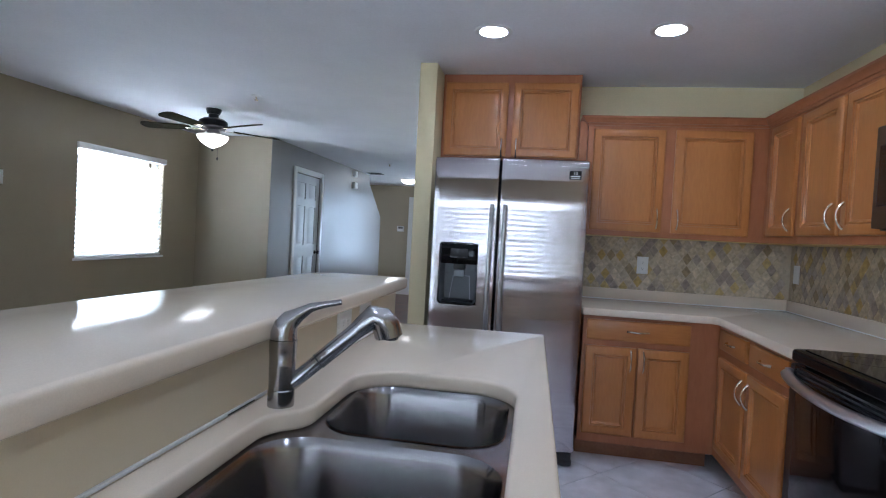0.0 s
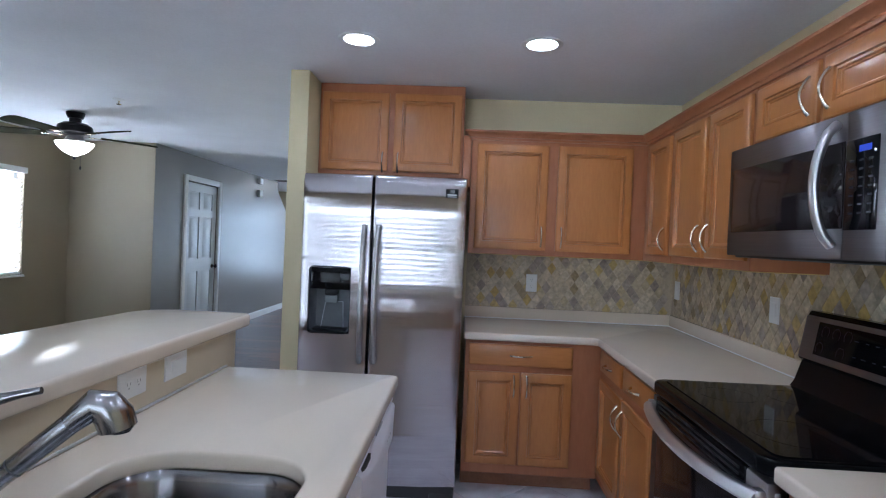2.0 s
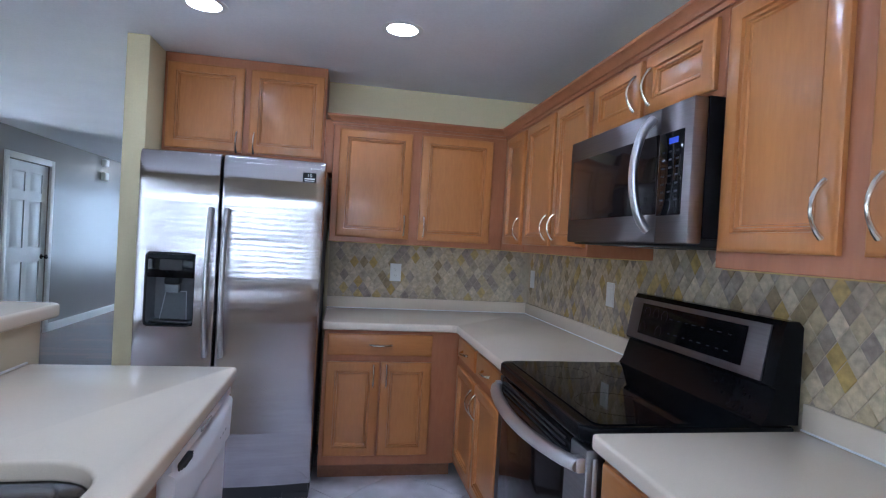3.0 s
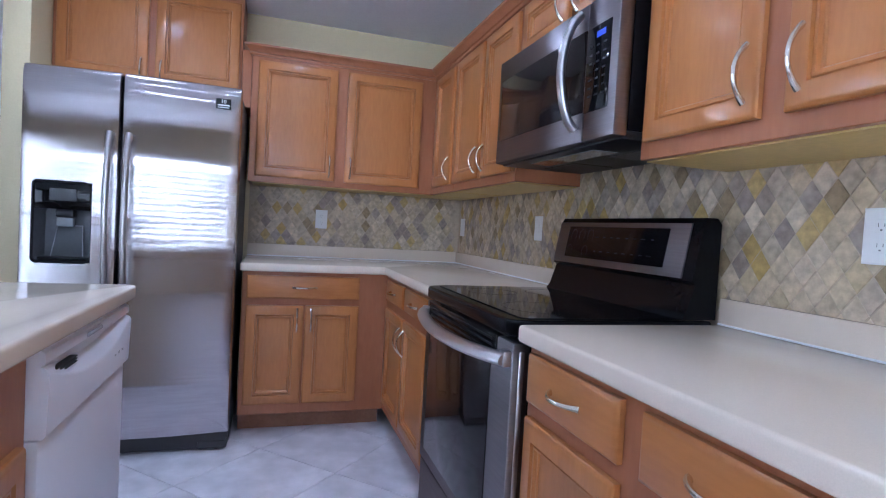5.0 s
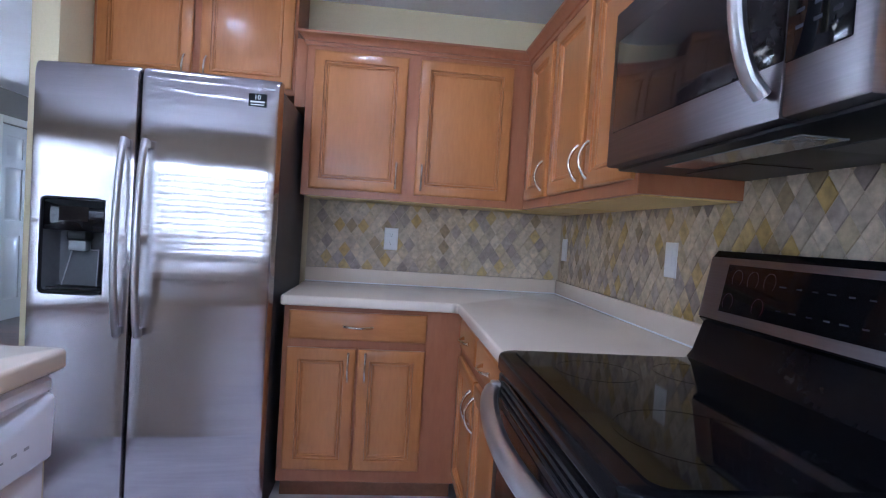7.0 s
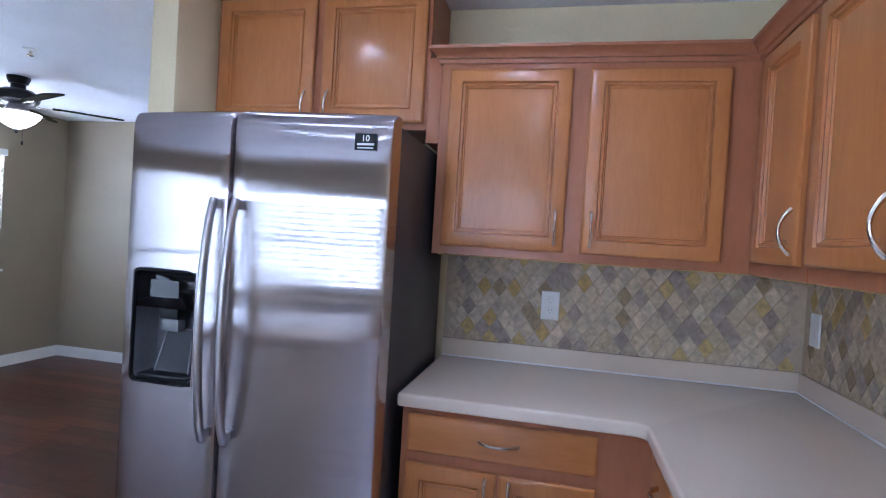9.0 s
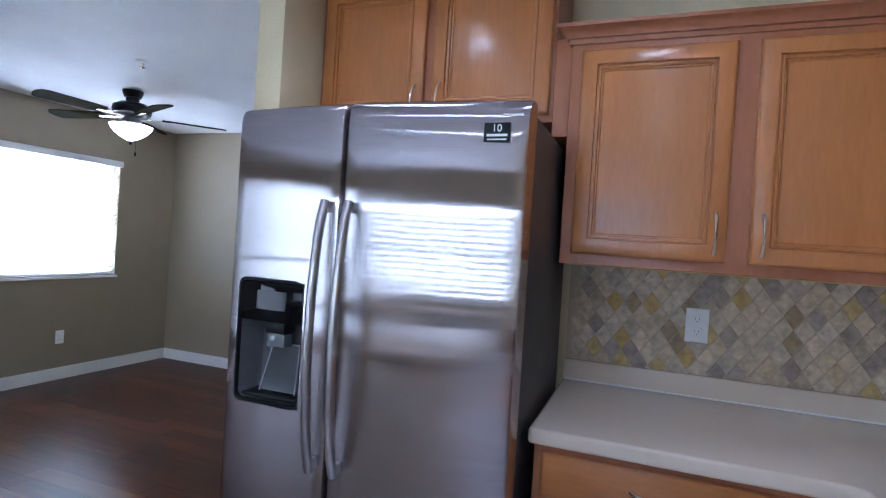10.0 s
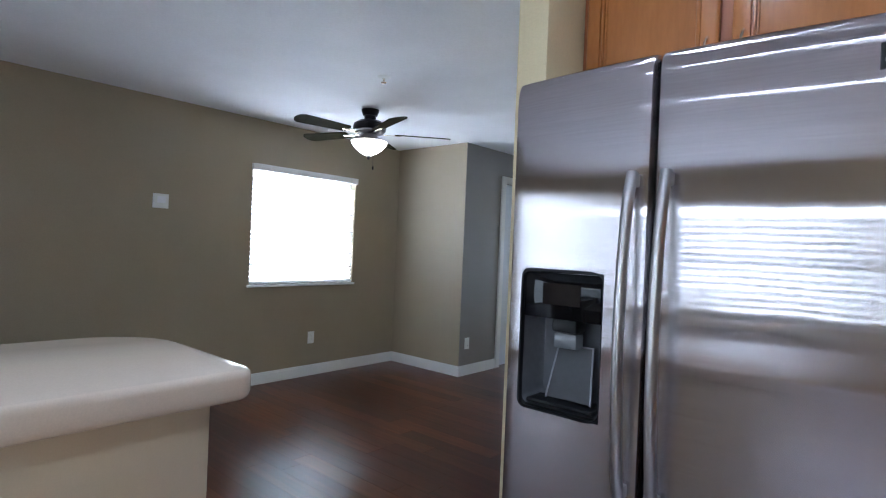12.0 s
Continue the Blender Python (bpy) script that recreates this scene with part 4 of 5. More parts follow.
for k in range(len(prof)):
    bg.faces.new((ends[0][k], ends[0][(k + 1) % len(prof)], ends[1][(k + 1) % len(prof)], ends[1][k]))
bg.faces.new(ends[0])
bg.faces.new(ends[1])
guard = part("back_panel", bg, M_BLACK, rng, "glossy black back panel")


def lean(y, v, d):
    """A point on the leaning control face: v from 0 at its foot to 1 at its head."""
    return (1.528 + 0.028 * v - d, y, 1.032 + 0.158 * v)


def lean_plate(bm, y0, y1, v0, v1, d0, d1, r=0.004):
    vs = [[bm.verts.new(lean(y, v, d)) for y, v in ((y0, v0), (y1, v0), (y1, v1), (y0, v1))] for d in (d0, d1)]
    for k in range(4):
        bm.faces.new((vs[0][k], vs[0][(k + 1) % 4], vs[1][(k + 1) % 4], vs[1][k]))
    bm.faces.new(vs[0])
    bm.faces.new(vs[1])
    return bm


part("control_plate", lean_plate(bmesh.new(), RY0 + 0.045, RY1 - 0.006, 0.02, 1.0, -0.002, 0.005), M_STEEL_D, rng, "brushed steel control fascia")
part("control_glass", lean_plate(bmesh.new(), RY0 + 0.125, RY1 - 0.085, 0.17, 0.90, 0.003, 0.0075), M_GLASSK, rng, "black touch control glass")
for row, (v, ys) in enumerate(((0.70, (2.20, 2.145, 2.09)), (0.33, (2.215, 2.11)))):
    for y in ys:
        bm = bmesh.new()
        pts = [lean(y + 0.018 * math.sin(a), v + 0.13 * math.cos(a), 0.0085) for a in [math.pi * (0.25 + 1.5 * k / 14) - math.pi for k in range(15)]]
        part("dial_legend", tube(bm, pts, 0.0005, 5), M_LEGEND, rng, "red lit burner legend")
for k in range(16):
    y = 2.04 - 0.042 * (k % 8)
    v = (0.66, 0.34)[k // 8]
    part("key_legend", lean_plate(bmesh.new(), y, y + 0.014 + 0.006 * (k % 3 == 0), v, v + 0.02, 0.0074, 0.008), M_LEGENDW, rng)


# ---- microwave over the range ----
MX, MZ0, MZ1, MY0, MY1 = 1.245, 1.395, 1.782, 1.566, 2.324
mw = thing("microwave", "stainless over-the-range microwave with a black window", "microwave", (1.44, 1.945, MZ0))
part("body", boxed(MX + 0.045, X_R - 0.012, MY0 + 0.001, MY1 - 0.001, MZ0 + 0.02, MZ1 + 0.004, bevel=0.004), M_BLACK, mw)
split = MY0 + 0.146
md = part("door", boxed(MX, MX + 0.044, split + 0.002, MY1, MZ0 + 0.003, MZ1, bevel=0.006), M_STEEL_D, mw, "brushed steel door")
part("window", boxed(MX - 0.003, MX + 0.01, split + 0.004, MY1 - 0.03, MZ0 + 0.085, MZ1 - 0.075, bevel=0.003), M_OVENG, md, "dark smoked window")
part("side_panel", boxed(MX, MX + 0.044, MY0, split, MZ0 + 0.003, MZ1, bevel=0.006), M_STEEL_D, mw, "brushed steel control side")
kp = part("keypad", boxed(MX - 0.0025, MX + 0.01, MY0 + 0.032, split - 0.003, MZ0 + 0.080, MZ1 - 0.078, bevel=0.002), M_GLASSK, mw, "black keypad")
part("display", boxed(MX - 0.0035, MX, MY0 + 0.055, split - 0.05, MZ1 - 0.112, MZ1 - 0.096), M_BLUE, kp, "small lit blue clock display")
for r in range(7):
    for c in range(3):
        y, z = MY0 + 0.048 + 0.032 * c, MZ1 - 0.135 - 0.022 * r
        part("key", boxed(MX - 0.0032, MX, y, y + 0.014, z, z + 0.005), M_LEGENDW, kp)
pts = [(MX - 0.012 - 0.052 * math.sin(math.pi * k / 14) ** 0.6, split + 0.024, MZ0 + 0.04 + (MZ1 - MZ0 - 0.07) * k / 14) for k in range(15)]
part("handle", tube(bmesh.new(), pts, 0.0125, 14, 1.5), M_STEEL_V, md, "bowed stainless handle")
part("base_tray", boxed(MX + 0.03, X_R - 0.014, MY0 + 0.004, MY1 - 0.004, MZ0 - 0.004, MZ0 + 0.0195, bevel=0.004), M_PLASK, mw)
part("lamp_lens", boxed(MX + 0.07, MX + 0.15, MY0 + 0.19, MY1 - 0.16, MZ0 - 0.007, MZ0 - 0.0045), M_CLEAR, mw, "grey worktop lamp lens")
for y in (MY0 + 0.06, MY1 - 0.28):
    part("filter", boxed(MX + 0.18, X_R - 0.06, y, y + 0.22, MZ0 - 0.0065, MZ0 - 0.0045), M_DARKG, mw)

# ---- dishwasher ----
dw = thing("dishwasher", "white dishwasher with a moulded handle and vent", "dishwasher", (-0.25, 1.86, FLOOR_K))
DY0, DY1, DX = 1.553, 2.160, 0.030
part("tub", boxed(-0.56, DX - 0.03, DY0, DY1, 0.12, 0.868), M_WHITE, dw)
part("door", boxed(DX - 0.029, DX + 0.004, DY0 + 0.002, DY1 - 0.002, 0.135, 0.69, bevel=0.006), M_WHITE, dw)
part("kick_plate", boxed(DX - 0.09, DX - 0.06, DY0 + 0.01, DY1 - 0.01, 0.03, 0.13), M_WHITE, dw)
bm = bmesh.new()
n = 16
rows = []
for k in range(n + 1):
    a = k / n
    y = DY0 + 0.002 + (DY1 - DY0 - 0.004) * a
    dip = 0.055 * (1 - (2 * a - 1) ** 2)
    prof = [(DX - 0.029, 0.865), (DX + 0.004, 0.865), (DX + 0.012, 0.858), (DX + 0.012, 0.838), (DX + 0.004, 0.834 - 0.002), (DX + 0.004 - 0.014 * min(1, dip * 30), 0.832 - dip * 0.55), (DX + 0.016, 0.826 - dip), (DX + 0.020, 0.818 - dip), (DX + 0.016, 0.70), (DX + 0.010, 0.693), (DX - 0.029, 0.693)]
    rows.append([bm.verts.new((x, y, z)) for x, z in prof])
for a, b in zip(rows, rows[1:]):
    for k in range(len(a)):
        bm.faces.new((a[k], a[(k + 1) % len(a)], b[(k + 1) % len(b)], b[k]))
bm.faces.new(rows[0])
bm.faces.new(rows[-1])
cp = part("control_panel", bm, M_WHITE, dw, "white control panel with a scooped grip")
for k in range(3):
    part("vent_slot", boxed(DX - 0.006, DX + 0.0085, DY0 + 0.07, DY0 + 0.19, 0.797 + 0.006 * k, 0.7995 + 0.006 * k), M_SLOT, cp)
part("latch", boxed(DX + 0.004, DX + 0.016, 1.79, 1.90, 0.840, 0.850, bevel=0.003), M_KEYG, cp)
part("badge", boxed(DX + 0.016, DX + 0.0185, 1.825, 1.885, 0.744, 0.752), M_KEYG, cp)
for k in range(3):
    part("key", boxed(DX + 0.0165, DX + 0.0185, 2.0 + 0.035 * k, 2.015 + 0.035 * k, 0.744, 0.750), M_KEYG, cp)


# ---- outlets, switches, small fixtures ----
def plate(name, label, P, u, v, w, h, kind):
    t = thing(name, label, "outlet" if kind == "duplex" else "switch", P(u, v, 0))
    part("plate", ring_stack(bmesh.new(), P, u - w / 2, u + w / 2, v - h / 2, v + h / 2, [(0, 0.0005), (0, 0.003), (0.003, 0.006)]), M_PLATE, t)

    def bar(nm, u0, u1, v0, v1, d0, d1, m):
        bm = ring_stack(bmesh.new(), P, u0, u1, v0, v1, [(0, d0), (0, d1 - 0.001), (0.001, d1)])
        return part(nm, bm, m, t)

    if kind == "duplex":
        for s in (-1, 1):
            a, b = (u, v + s * 0.021) if h > w else (u + s * 0.021, v)
            bar("socket", a - 0.015, a + 0.015, b - 0.014, b + 0.014, 0.005, 0.0075, M_PLATE)
            for q in (-1, 1):
                bar("slot", a + q * 0.006 - 0.0012, a + q * 0.006 + 0.0012, b - 0.002, b + 0.007, 0.007, 0.0079, M_SLOT)
            bar("slot", a - 0.0025, a + 0.0025, b - 0.010, b - 0.006, 0.007, 0.0079, M_SLOT)
    elif kind == "rocker":
        if h > w:
            bar("rocker", u - 0.016, u + 0.016, v - 0.033, v + 0.033, 0.005, 0.009, M_PLATE)
        else:
            bar("rocker", u - 0.033, u + 0.033, v - 0.016, v + 0.016, 0.005, 0.009, M_PLATE)
    return t


PB = facing("-y", Y_B - 0.009)
PR = facing("-x", X_R - 0.009)
PK = facing("+x", -0.576)
PW = facing("+x", X_W)
PG = facing("+x", X_G)
plate("wall_outlet", "white duplex outlet on the stone backsplash", PB, 0.72, 1.155, 0.072, 0.115, "duplex")
plate("wall_outlet", "white duplex outlet on the stone backsplash", PR, 1.165, 1.17, 0.075, 0.118, "duplex")
plate("wall_switch", "white rocker switch on the stone backsplash", PR, 2.67, 1.165, 0.072, 0.115, "rocker")
plate("wall_switch", "white rocker switch in the backsplash corner", PR, 3.74, 1.155, 0.072, 0.115, "rocker")
plate("wall_outlet", "white sideways duplex outlet on the half wall", PK, 1.635, 1.000, 0.118, 0.074, "duplex")
plate("wall_switch", "white sideways rocker switch on the half wall", PK, 1.845, 1.000, 0.118, 0.074, "rocker")
plate("wall_outlet", "white duplex outlet above the baseboard", PW, 4.99, 0.365, 0.072, 0.115, "duplex")
plate("wall_outlet", "white duplex outlet on the grey wall", PG, 6.20, 0.32, 0.072, 0.115, "duplex")
th = thing("thermostat", "white square thermostat on the taupe wall", "thermostat", PW(3.56, 1.555, 0))
part("case", ring_stack(bmesh.new(), PW, 3.505, 3.615, 1.50, 1.61, [(0, 0.001), (0, 0.018), (0.008, 0.024)]), M_PLATE, th)
part("screen", ring_stack(bmesh.new(), PW, 3.53, 3.59, 1.54, 1.59, [(0, 0.02), (0, 0.0245), (0.001, 0.025)]), M_WHITE, th)
for z, s in ((2.26, 0.06), (2.06, 0.07)):
    ch = thing("chime_box", "small white plastic chime box on the grey wall", "chime", PG(9.05, z, 0), "chime boxes")
    part("case", ring_stack(bmesh.new(), PG, 9.05 - s, 9.05 + s, z - s * 0.8, z + s * 0.8, [(0, 0.001), (0, 0.045), (0.012, 0.055)]), M_PLATE, ch)
    part("grille", ring_stack(bmesh.new(), PG, 9.05 - s * 0.5, 9.05 + s * 0.5, z - s * 0.3, z + s * 0.3, [(0, 0.05), (0, 0.0555), (0.002, 0.056)]), M_TRIM, ch)
PE = facing("-y", Y_END)
kp2 = thing("alarm_keypad", "white alarm keypad on the far tan wall", "keypad", PE(-3.03, 1.37, 0))
part("case", ring_stack(bmesh.new(), PE, -3.11, -2.95, 1.31, 1.43, [(0, 0.001), (0, 0.02), (0.008, 0.026)]), M_PLATE, kp2)
part("screen", ring_stack(bmesh.new(), PE, -3.085, -2.975, 1.375, 1.415, [(0, 0.02), (0, 0.0265), (0.001, 0.027)]), M_DARKG, kp2)
structure("trim_casing", boxed(-2.86, -2.76, Y_END - 0.02, Y_END, 0, 2.1, bevel=0.004), M_TRIM, "white door casing at the end of the hall", "trim")


# ---- ceiling fixtures ----
def downlight(x, y):
    t = thing("downlight", "lit round recessed ceiling light with a white trim", "ceiling light", (x, y, CEIL), "recessed ceiling lights")
    m = Matrix.Translation((x, y, CEIL))
    ring = bmesh.new()
    prof = [(0.0765, 0.04), (0.0765, -0.002), (0.098, -0.0015), (0.098, -0.004), (0.088, -0.007), (0.072, -0.005), (0.0725, 0.04)]
    loops = [[ring.verts.new((r * math.cos(k * math.pi / 20), r * math.sin(k * math.pi / 20), z)) for k in range(40)] for r, z in prof]
    for p, q in zip(loops, loops[1:]):
        for k in range(40):
            ring.faces.new((p[k], p[(k + 1) % 40], q[(k + 1) % 40], q[k]))
    bmesh.ops.transform(ring, matrix=m, verts=ring.verts)
    part("trim_ring", ring, M_TRIM, t)
    part("lens", lathe(bmesh.new(), [(0.072, 0.034), (0.072, 0.030), (0.05, 0.026), (0.01, 0.025)], 40, m), M_CAN, t)


for x, y in CANS:
    downlight(x, y)
FX, FY = -3.04, 4.68
fan = thing("ceiling_fan", "dark bronze ceiling fan with a lit frosted glass bowl", "ceiling fan", (FX, FY, CEIL))
TF = Matrix.Translation((FX, FY, 0))
part("canopy", lathe(bmesh.new(), [(0.03, CEIL - 0.055), (0.055, CEIL - 0.05), (0.068, CEIL - 0.02), (0.07, CEIL - 0.001)], 32, TF), M_BRONZE, fan)
part("downrod", lathe(bmesh.new(), [(0.045, 2.255), (0.045, 2.30)], 24, TF), M_BRONZE, fan)
part("motor_housing", lathe(bmesh.new(), [(0.05, 2.155), (0.10, 2.16), (0.125, 2.18), (0.132, 2.205), (0.125, 2.235), (0.09, 2.258), (0.05, 2.262)], 40, TF), M_BRONZE, fan)
part("switch_housing", lathe(bmesh.new(), [(0.045, 2.098), (0.065, 2.10), (0.072, 2.12), (0.062, 2.14), (0.05, 2.155)], 32, TF), M_STEEL_V, fan, "chrome collar")
bowl_lamp = part("glass_bowl", lathe(bmesh.new(), [(0.008, 1.985), (0.03, 1.992), (0.07, 2.012), (0.105, 2.04), (0.13, 2.07), (0.142, 2.095), (0.138, 2.097)], 40, TF), M_BOWL, fan, "lit frosted glass bowl")
part("fitter_plate", lathe(bmesh.new(), [(0.02, 2.0975), (0.112, 2.0975), (0.112, 2.103), (0.06, 2.106)], 32, TF), M_BRONZE, fan)
part("finial", lathe(bmesh.new(), [(0.004, 1.955), (0.012, 1.965), (0.010, 1.975), (0.016, 1.984)], 16, TF), M_BRONZE, fan)
ch = bmesh.new()
tube(ch, [(FX + 0.05, FY, 2.10), (FX + 0.055, FY, 1.90)], 0.0012, 6)
lathe(ch, [(0.002, 1.87), (0.008, 1.88), (0.006, 1.90)], 12, Matrix.Translation((FX + 0.055, FY, 0)))
part("pull_chain", ch, M_BRONZE, fan)
for k in range(5):
    R = TF @ Matrix.Rotation(radians(-22 + 72 * k), 4, "Z") @ Matrix.Translation((0, 0, 2.165)) @ Matrix.Rotation(radians(12), 4, "X")
    b = slab(bmesh.new(), round_poly([(0.20, -0.052), (0.64, -0.072), (0.66, 0.072), (0.20, 0.052)], [0.02, 0.06, 0.06, 0.02], 5), [], -0.004, 0.004)
    bmesh.ops.transform(b, matrix=R, verts=b.verts)
    bl = part("blade", b, M_BLADE, fan)
    i = box(bmesh.new(), 0.10, 0.25, -0.016, 0.016, -0.010, -0.0045, bevel=0.002)
    bmesh.ops.transform(i, matrix=R, verts=i.verts)
    part("blade_iron", i, M_NICKEL, bl)


def sprinkler(x, y):
    t = thing("sprinkler_head", "small white fire sprinkler head on the ceiling", "sprinkler", (x, y, CEIL), "sprinkler heads")
    part("escutcheon", lathe(bmesh.new(), [(0.02, CEIL - 0.012), (0.04, CEIL - 0.006), (0.042, CEIL - 0.001)], 24, Matrix.Translation((x, y, 0))), M_TRIM, t)
    part("deflector", lathe(bmesh.new(), [(0.016, CEIL - 0.040), (0.018, CEIL - 0.036), (0.005, CEIL - 0.034), (0.008, CEIL - 0.012)], 16, Matrix.Translation((x, y, 0))), M_NICKEL, t)


sprinkler(-2.33, 4.17)
sprinkler(-2.30, 8.2)
hl = thing("hall_light", "lit flush glass ceiling light in the hall", "ceiling light", (-2.55, 10.55, CEIL))
part("base_ring", lathe(bmesh.new(), [(0.15, CEIL - 0.02), (0.16, CEIL - 0.015), (0.16, CEIL - 0.001)], 32, Matrix.Translation((-2.55, 10.55, 0))), M_TRIM, hl)
part("glass", lathe(bmesh.new(), [(0.01, CEIL - 0.09), (0.07, CEIL - 0.08), (0.12, CEIL - 0.055), (0.145, CEIL - 0.021)], 32, Matrix.Translation((-2.55, 10.55, 0))), M_HALL, hl)
vent = thing("ceiling_vent", "small grey ceiling air vent in the hall", "vent", (-2.95, 9.6, CEIL))
part("frame", boxed(-3.1, -2.8, 9.45, 9.75, CEIL - 0.008, CEIL - 0.001, bevel=0.003), M_TRIM, vent)
for k in range(6):
    part("slat", boxed(-3.08, -2.82, 9.475 + 0.045 * k, 9.495 + 0.045 * k, CEIL - 0.013, CEIL - 0.0085), M_DARKG, vent)


# ---- pieces of walls and floors ----
def shared(name, bm, material):
    bmesh.ops.recalc_face_normals(bm, faces=bm.faces)
    me = bpy.data.meshes.new(name)
    bm.to_mesh(me)
    bm.free()
    me.materials.append(material)
    return me


def prism(loop, top, inset):
    """A tile lying in its plane: outline, raised face with eased edges."""
    bm = bmesh.new()
    cx, cy = sum(p[0] for p in loop) / len(loop), sum(p[1] for p in loop) / len(loop)
    rings = []
    for h, s in ((0.0, 1.0), (top * 0.7, 1.0), (top, 1.0 - inset)):
        rings.append([bm.verts.new((cx + (p[0] - cx) * s, cy + (p[1] - cy) * s, h)) for p in loop])
    for a, b in zip(rings, rings[1:]):
        for k in range(len(a)):
            bm.faces.new((a[k], a[(k + 1) % len(a)], b[(k + 1) % len(b)], b[k]))
    bm.faces.new(rings[-1])
    return bm


def piece(name, me, m, parent):
    ob = new(name, me)
    ob.parent = parent
    ob.matrix_basis = m
    return ob


# diamond stone tiles on a grout bed
DW_, DH_ = 0.061, 0.085
diamond = [shared("stone_tile", prism([(DW_ / 2 - 0.0008, 0.001 * k), (0.0006 * k, DH_ / 2 - 0.0018), (-DW_ / 2 + 0.0012, 0), (0, -DH_ / 2 + 0.0018)], 0.0055 + 0.0007 * k, 0.035), M_STONE) for k in range(3)]
bed_far = tagged(under(link("grout_bed", boxed(0.29, X_R - 0.006, Y_B - 0.0078, Y_B - 0.0005, 0.93, UZ0 + 0.01), M_GROUTB), wall_far), "sand coloured grout bed")
bed_right = tagged(under(link("grout_bed", boxed(X_R - 0.0078, X_R - 0.0005, 0.32, Y_B - 0.006, 0.90, UZ0 + 0.05), M_GROUTB), wall_right), "sand coloured grout bed")
rnd = random.Random(5)
rows_z = [0.958 + DH_ / 2 * k for k in range(11)]
rest = []
for side in ("far", "right"):
    lo, hi = (0.29, X_R - 0.03) if side == "far" else (0.36, Y_B - 0.04)
    n = int((hi - lo) / DW_) + 1
    for r, z in enumerate(rows_z):
        for k in range(n + 1):
            u = hi - DW_ * (k + 0.5 * (r % 2))
            if u < lo + DW_ * 0.45 or u > hi - DW_ * 0.2:
                continue
            tilt = Matrix.Rotation(rnd.uniform(-0.02, 0.02), 4, "X") @ Matrix.Rotation(rnd.uniform(-0.02, 0.02), 4, "Y")
            if side == "far":
                m = Matrix.Translation((u, Y_B - 0.004, z)) @ Matrix.Rotation(radians(90), 4, "X") @ tilt
            else:
                m = Matrix.Translation((X_R - 0.004, u, z)) @ Matrix.Rotation(radians(-90), 4, "Z") @ Matrix.Rotation(radians(90), 4, "X") @ tilt
                if u < 1.06 or u > 2.95 or (1.60 < u < 2.29 and z < 1.12):
                    rest.append(m)
                    continue
            piece("stone_tile", rnd.choice(diamond), m, wall_far if side == "far" else wall_right)
bm = bmesh.new()
for m in rest:
    q = prism([(DW_ / 2 - 0.0012, 0), (0, DH_ / 2 - 0.0018), (-DW_ / 2 + 0.0012, 0), (0, -DH_ / 2 + 0.0018)], 0.006, 0.035)
    bmesh.ops.transform(q, matrix=m, verts=q.verts)
    tmp = bpy.data.meshes.new("tmp")
    q.to_mesh(tmp)
    q.free()
    bm.from_mesh(tmp)
    bpy.data.meshes.remove(tmp)
tagged(under(link("stone_tiles", bm, M_STONE_J, False), wall_right), "rest of the diamond stone tiles", "", "", "stuff")

# kitchen floor tiles, laid on the diagonal
fk, fw = bpy.data.objects["floor_kitchen"], bpy.data.objects["floor_hardwood"]
STEP = 0.325
tile = shared("floor_tile", prism([(STEP - 0.003, 0), (0, STEP - 0.003), (-STEP + 0.003, 0), (0, -STEP + 0.003)], 0.004, 0.004), M_FLOORT)


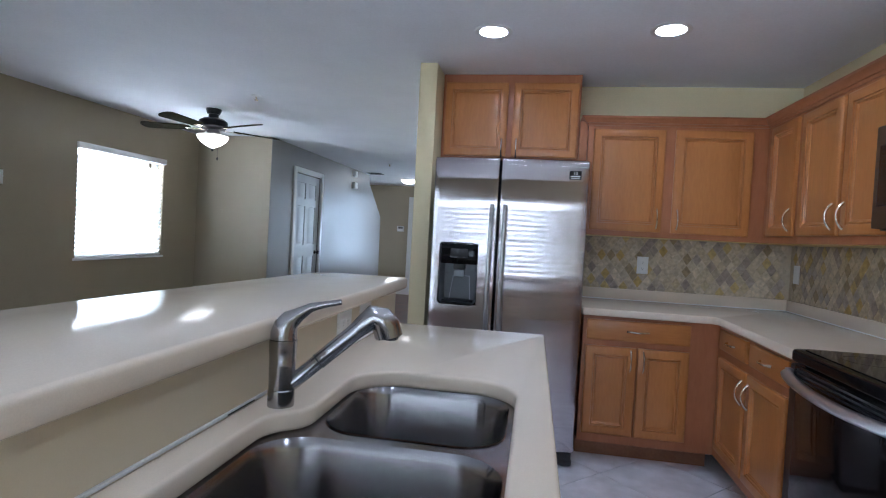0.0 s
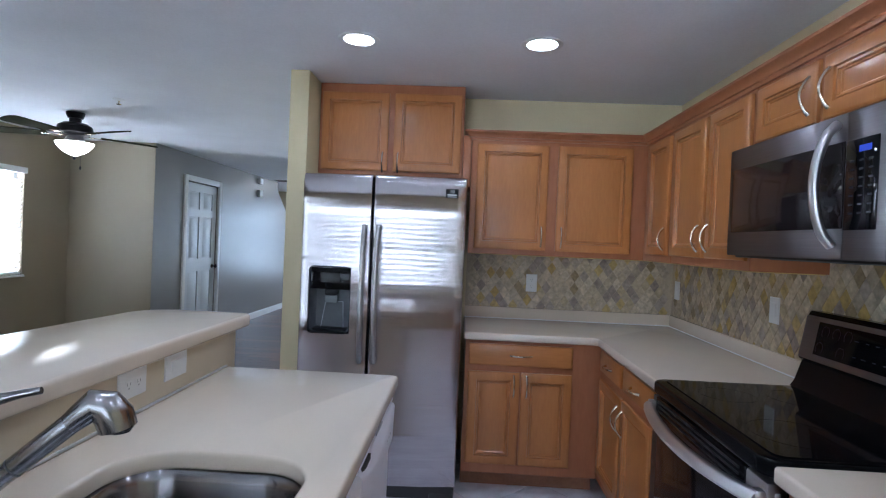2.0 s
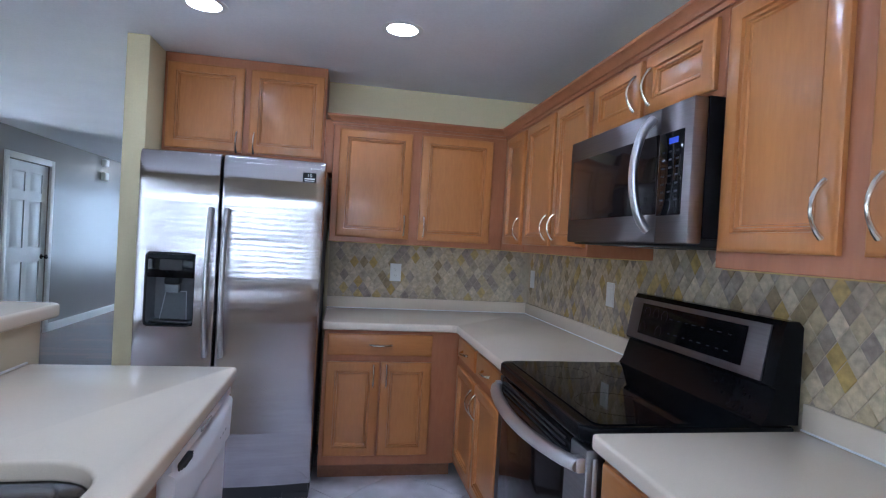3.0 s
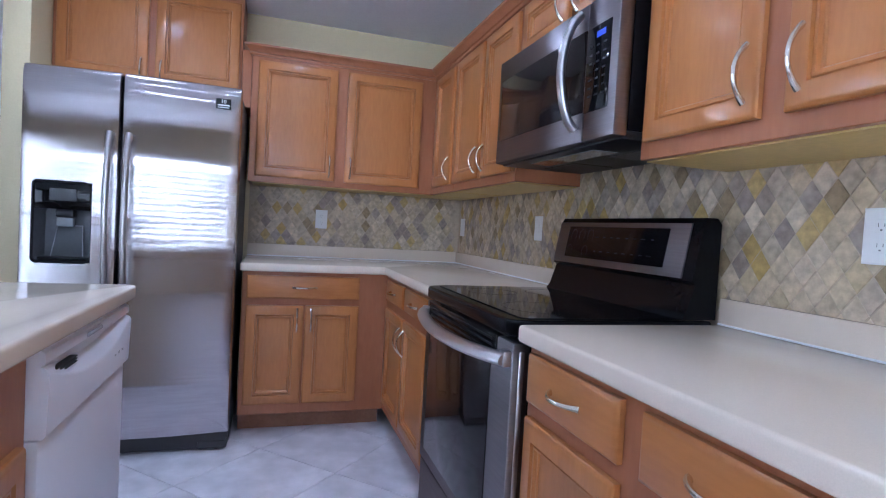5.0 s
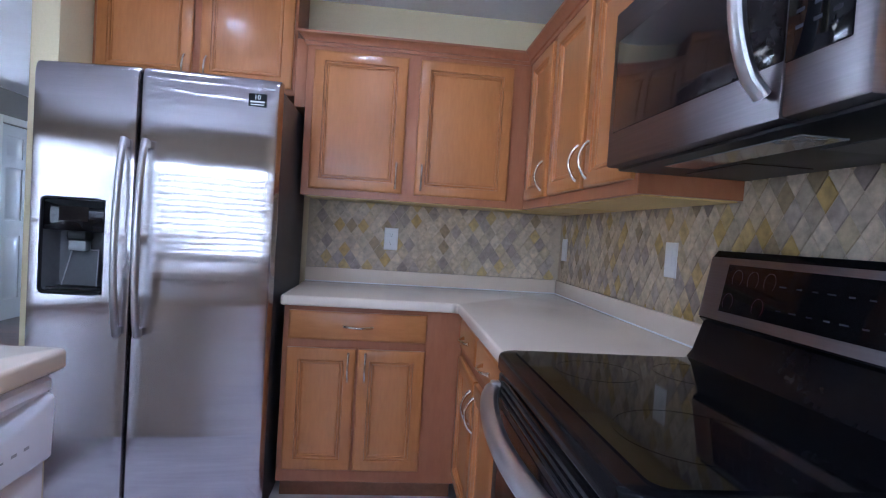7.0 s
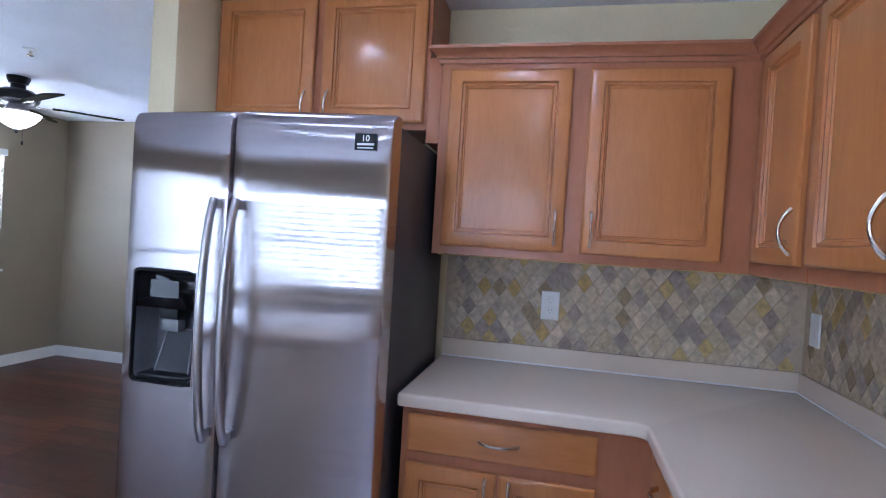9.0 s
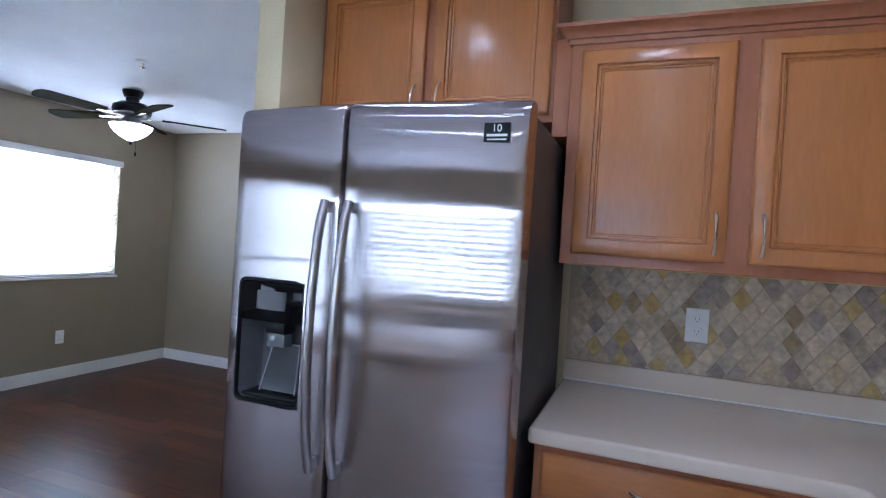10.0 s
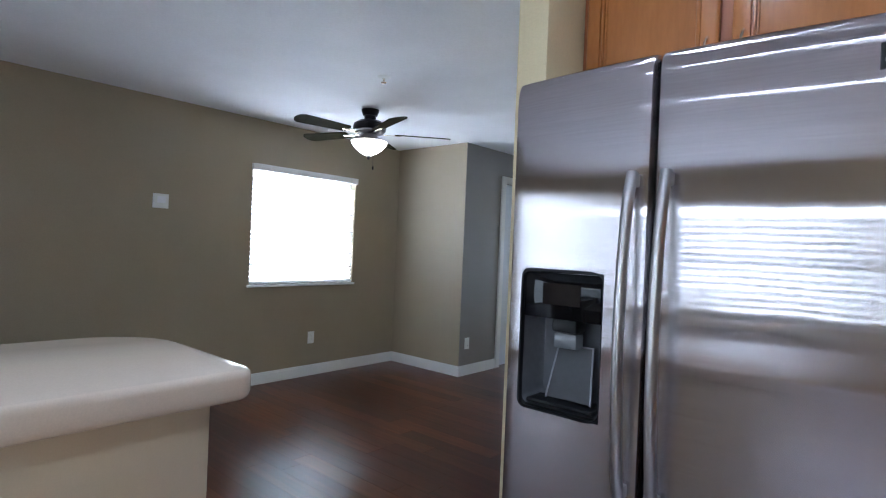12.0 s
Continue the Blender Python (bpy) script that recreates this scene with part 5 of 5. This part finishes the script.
def clipped(cx, cy, lo, hi):
    """The diamond about (cx, cy) cut off at the room's edges."""
    loop = [(cx + STEP - 0.003, cy), (cx, cy + STEP - 0.003), (cx - STEP + 0.003, cy), (cx, cy - STEP + 0.003)]
    for ax, lim, sgn in ((0, lo[0], 1), (0, hi[0], -1), (1, lo[1], 1), (1, hi[1], -1)):
        out = []
        for k, p in enumerate(loop):
            q = loop[(k + 1) % len(loop)]
            a, b = (p[ax] - lim) * sgn, (q[ax] - lim) * sgn
            if a >= 0:
                out.append(p)
            if a * b < 0:
                w = a / (a - b)
                out.append((p[0] + (q[0] - p[0]) * w, p[1] + (q[1] - p[1]) * w))
        loop = out
        if len(loop) < 3:
            return []
    return loop


lo, hi = (-0.615, Y_S), (X_R, Y_B)
for i in range(-8, 8):
    for k in range(-20, 6):
        if (i + k) % 2:
            continue
        cx, cy = 0.42 + STEP * i, 3.08 + STEP * (k + 1)
        loop = clipped(cx, cy, lo, hi)
        if not loop:
            continue
        inside = lo[0] < cx - STEP and cx + STEP < hi[0] and lo[1] < cy - STEP and cy + STEP < hi[1]
        if inside:
            piece("floor_tile", tile, Matrix.Translation((cx, cy, FLOOR_K - 0.004)), fk)
        else:
            me = shared("floor_tile", prism([(p[0] - cx, p[1] - cy) for p in loop], 0.004, 0.004), M_FLOORT)
            piece("floor_tile", me, Matrix.Translation((cx, cy, FLOOR_K - 0.004)), fk)
structure("trim_threshold", boxed(-0.64, -0.61, 2.27, 3.314, -0.002, FLOOR_K + 0.003, bevel=0.004), M_TRIM, "pale threshold strip between tile and wood", "trim")

# hardwood planks
PWID = 0.127
rnd = random.Random(9)
far_rest = []
for r in range(int((Y_END - Y_S) / PWID) + 1):
    y = Y_S + PWID * r
    x = -0.62
    x_end = X_W if y < Y_J else -5.5
    first = rnd.uniform(0.3, 1.3)
    while x > x_end + 0.02:
        ln_ = min(first if x == -0.62 else rnd.uniform(0.9, 1.6), x - x_end)
        if 0.4 < y < 6.2:
            me = shared("plank", prism([(0, 0.0006), (0, PWID - 0.0006), (-ln_ + 0.001, PWID - 0.0006), (-ln_ + 0.001, 0.0006)], 0.0045, 0.0008), M_PLANK)
            piece("plank", me, Matrix.Translation((x, y, -0.0045)), fw)
        else:
            far_rest.append((x - ln_, x, y))
        x -= ln_
bm = bmesh.new()
for x0, x1, y in far_rest:
    box(bm, x0 + 0.0005, x1 - 0.0005, y + 0.0006, min(y + PWID - 0.0006, Y_END), -0.0045, 0.0)
tagged(under(link("planks", bm, M_PLANK_J, False), fw), "rest of the hardwood planks", "", "", "stuff")
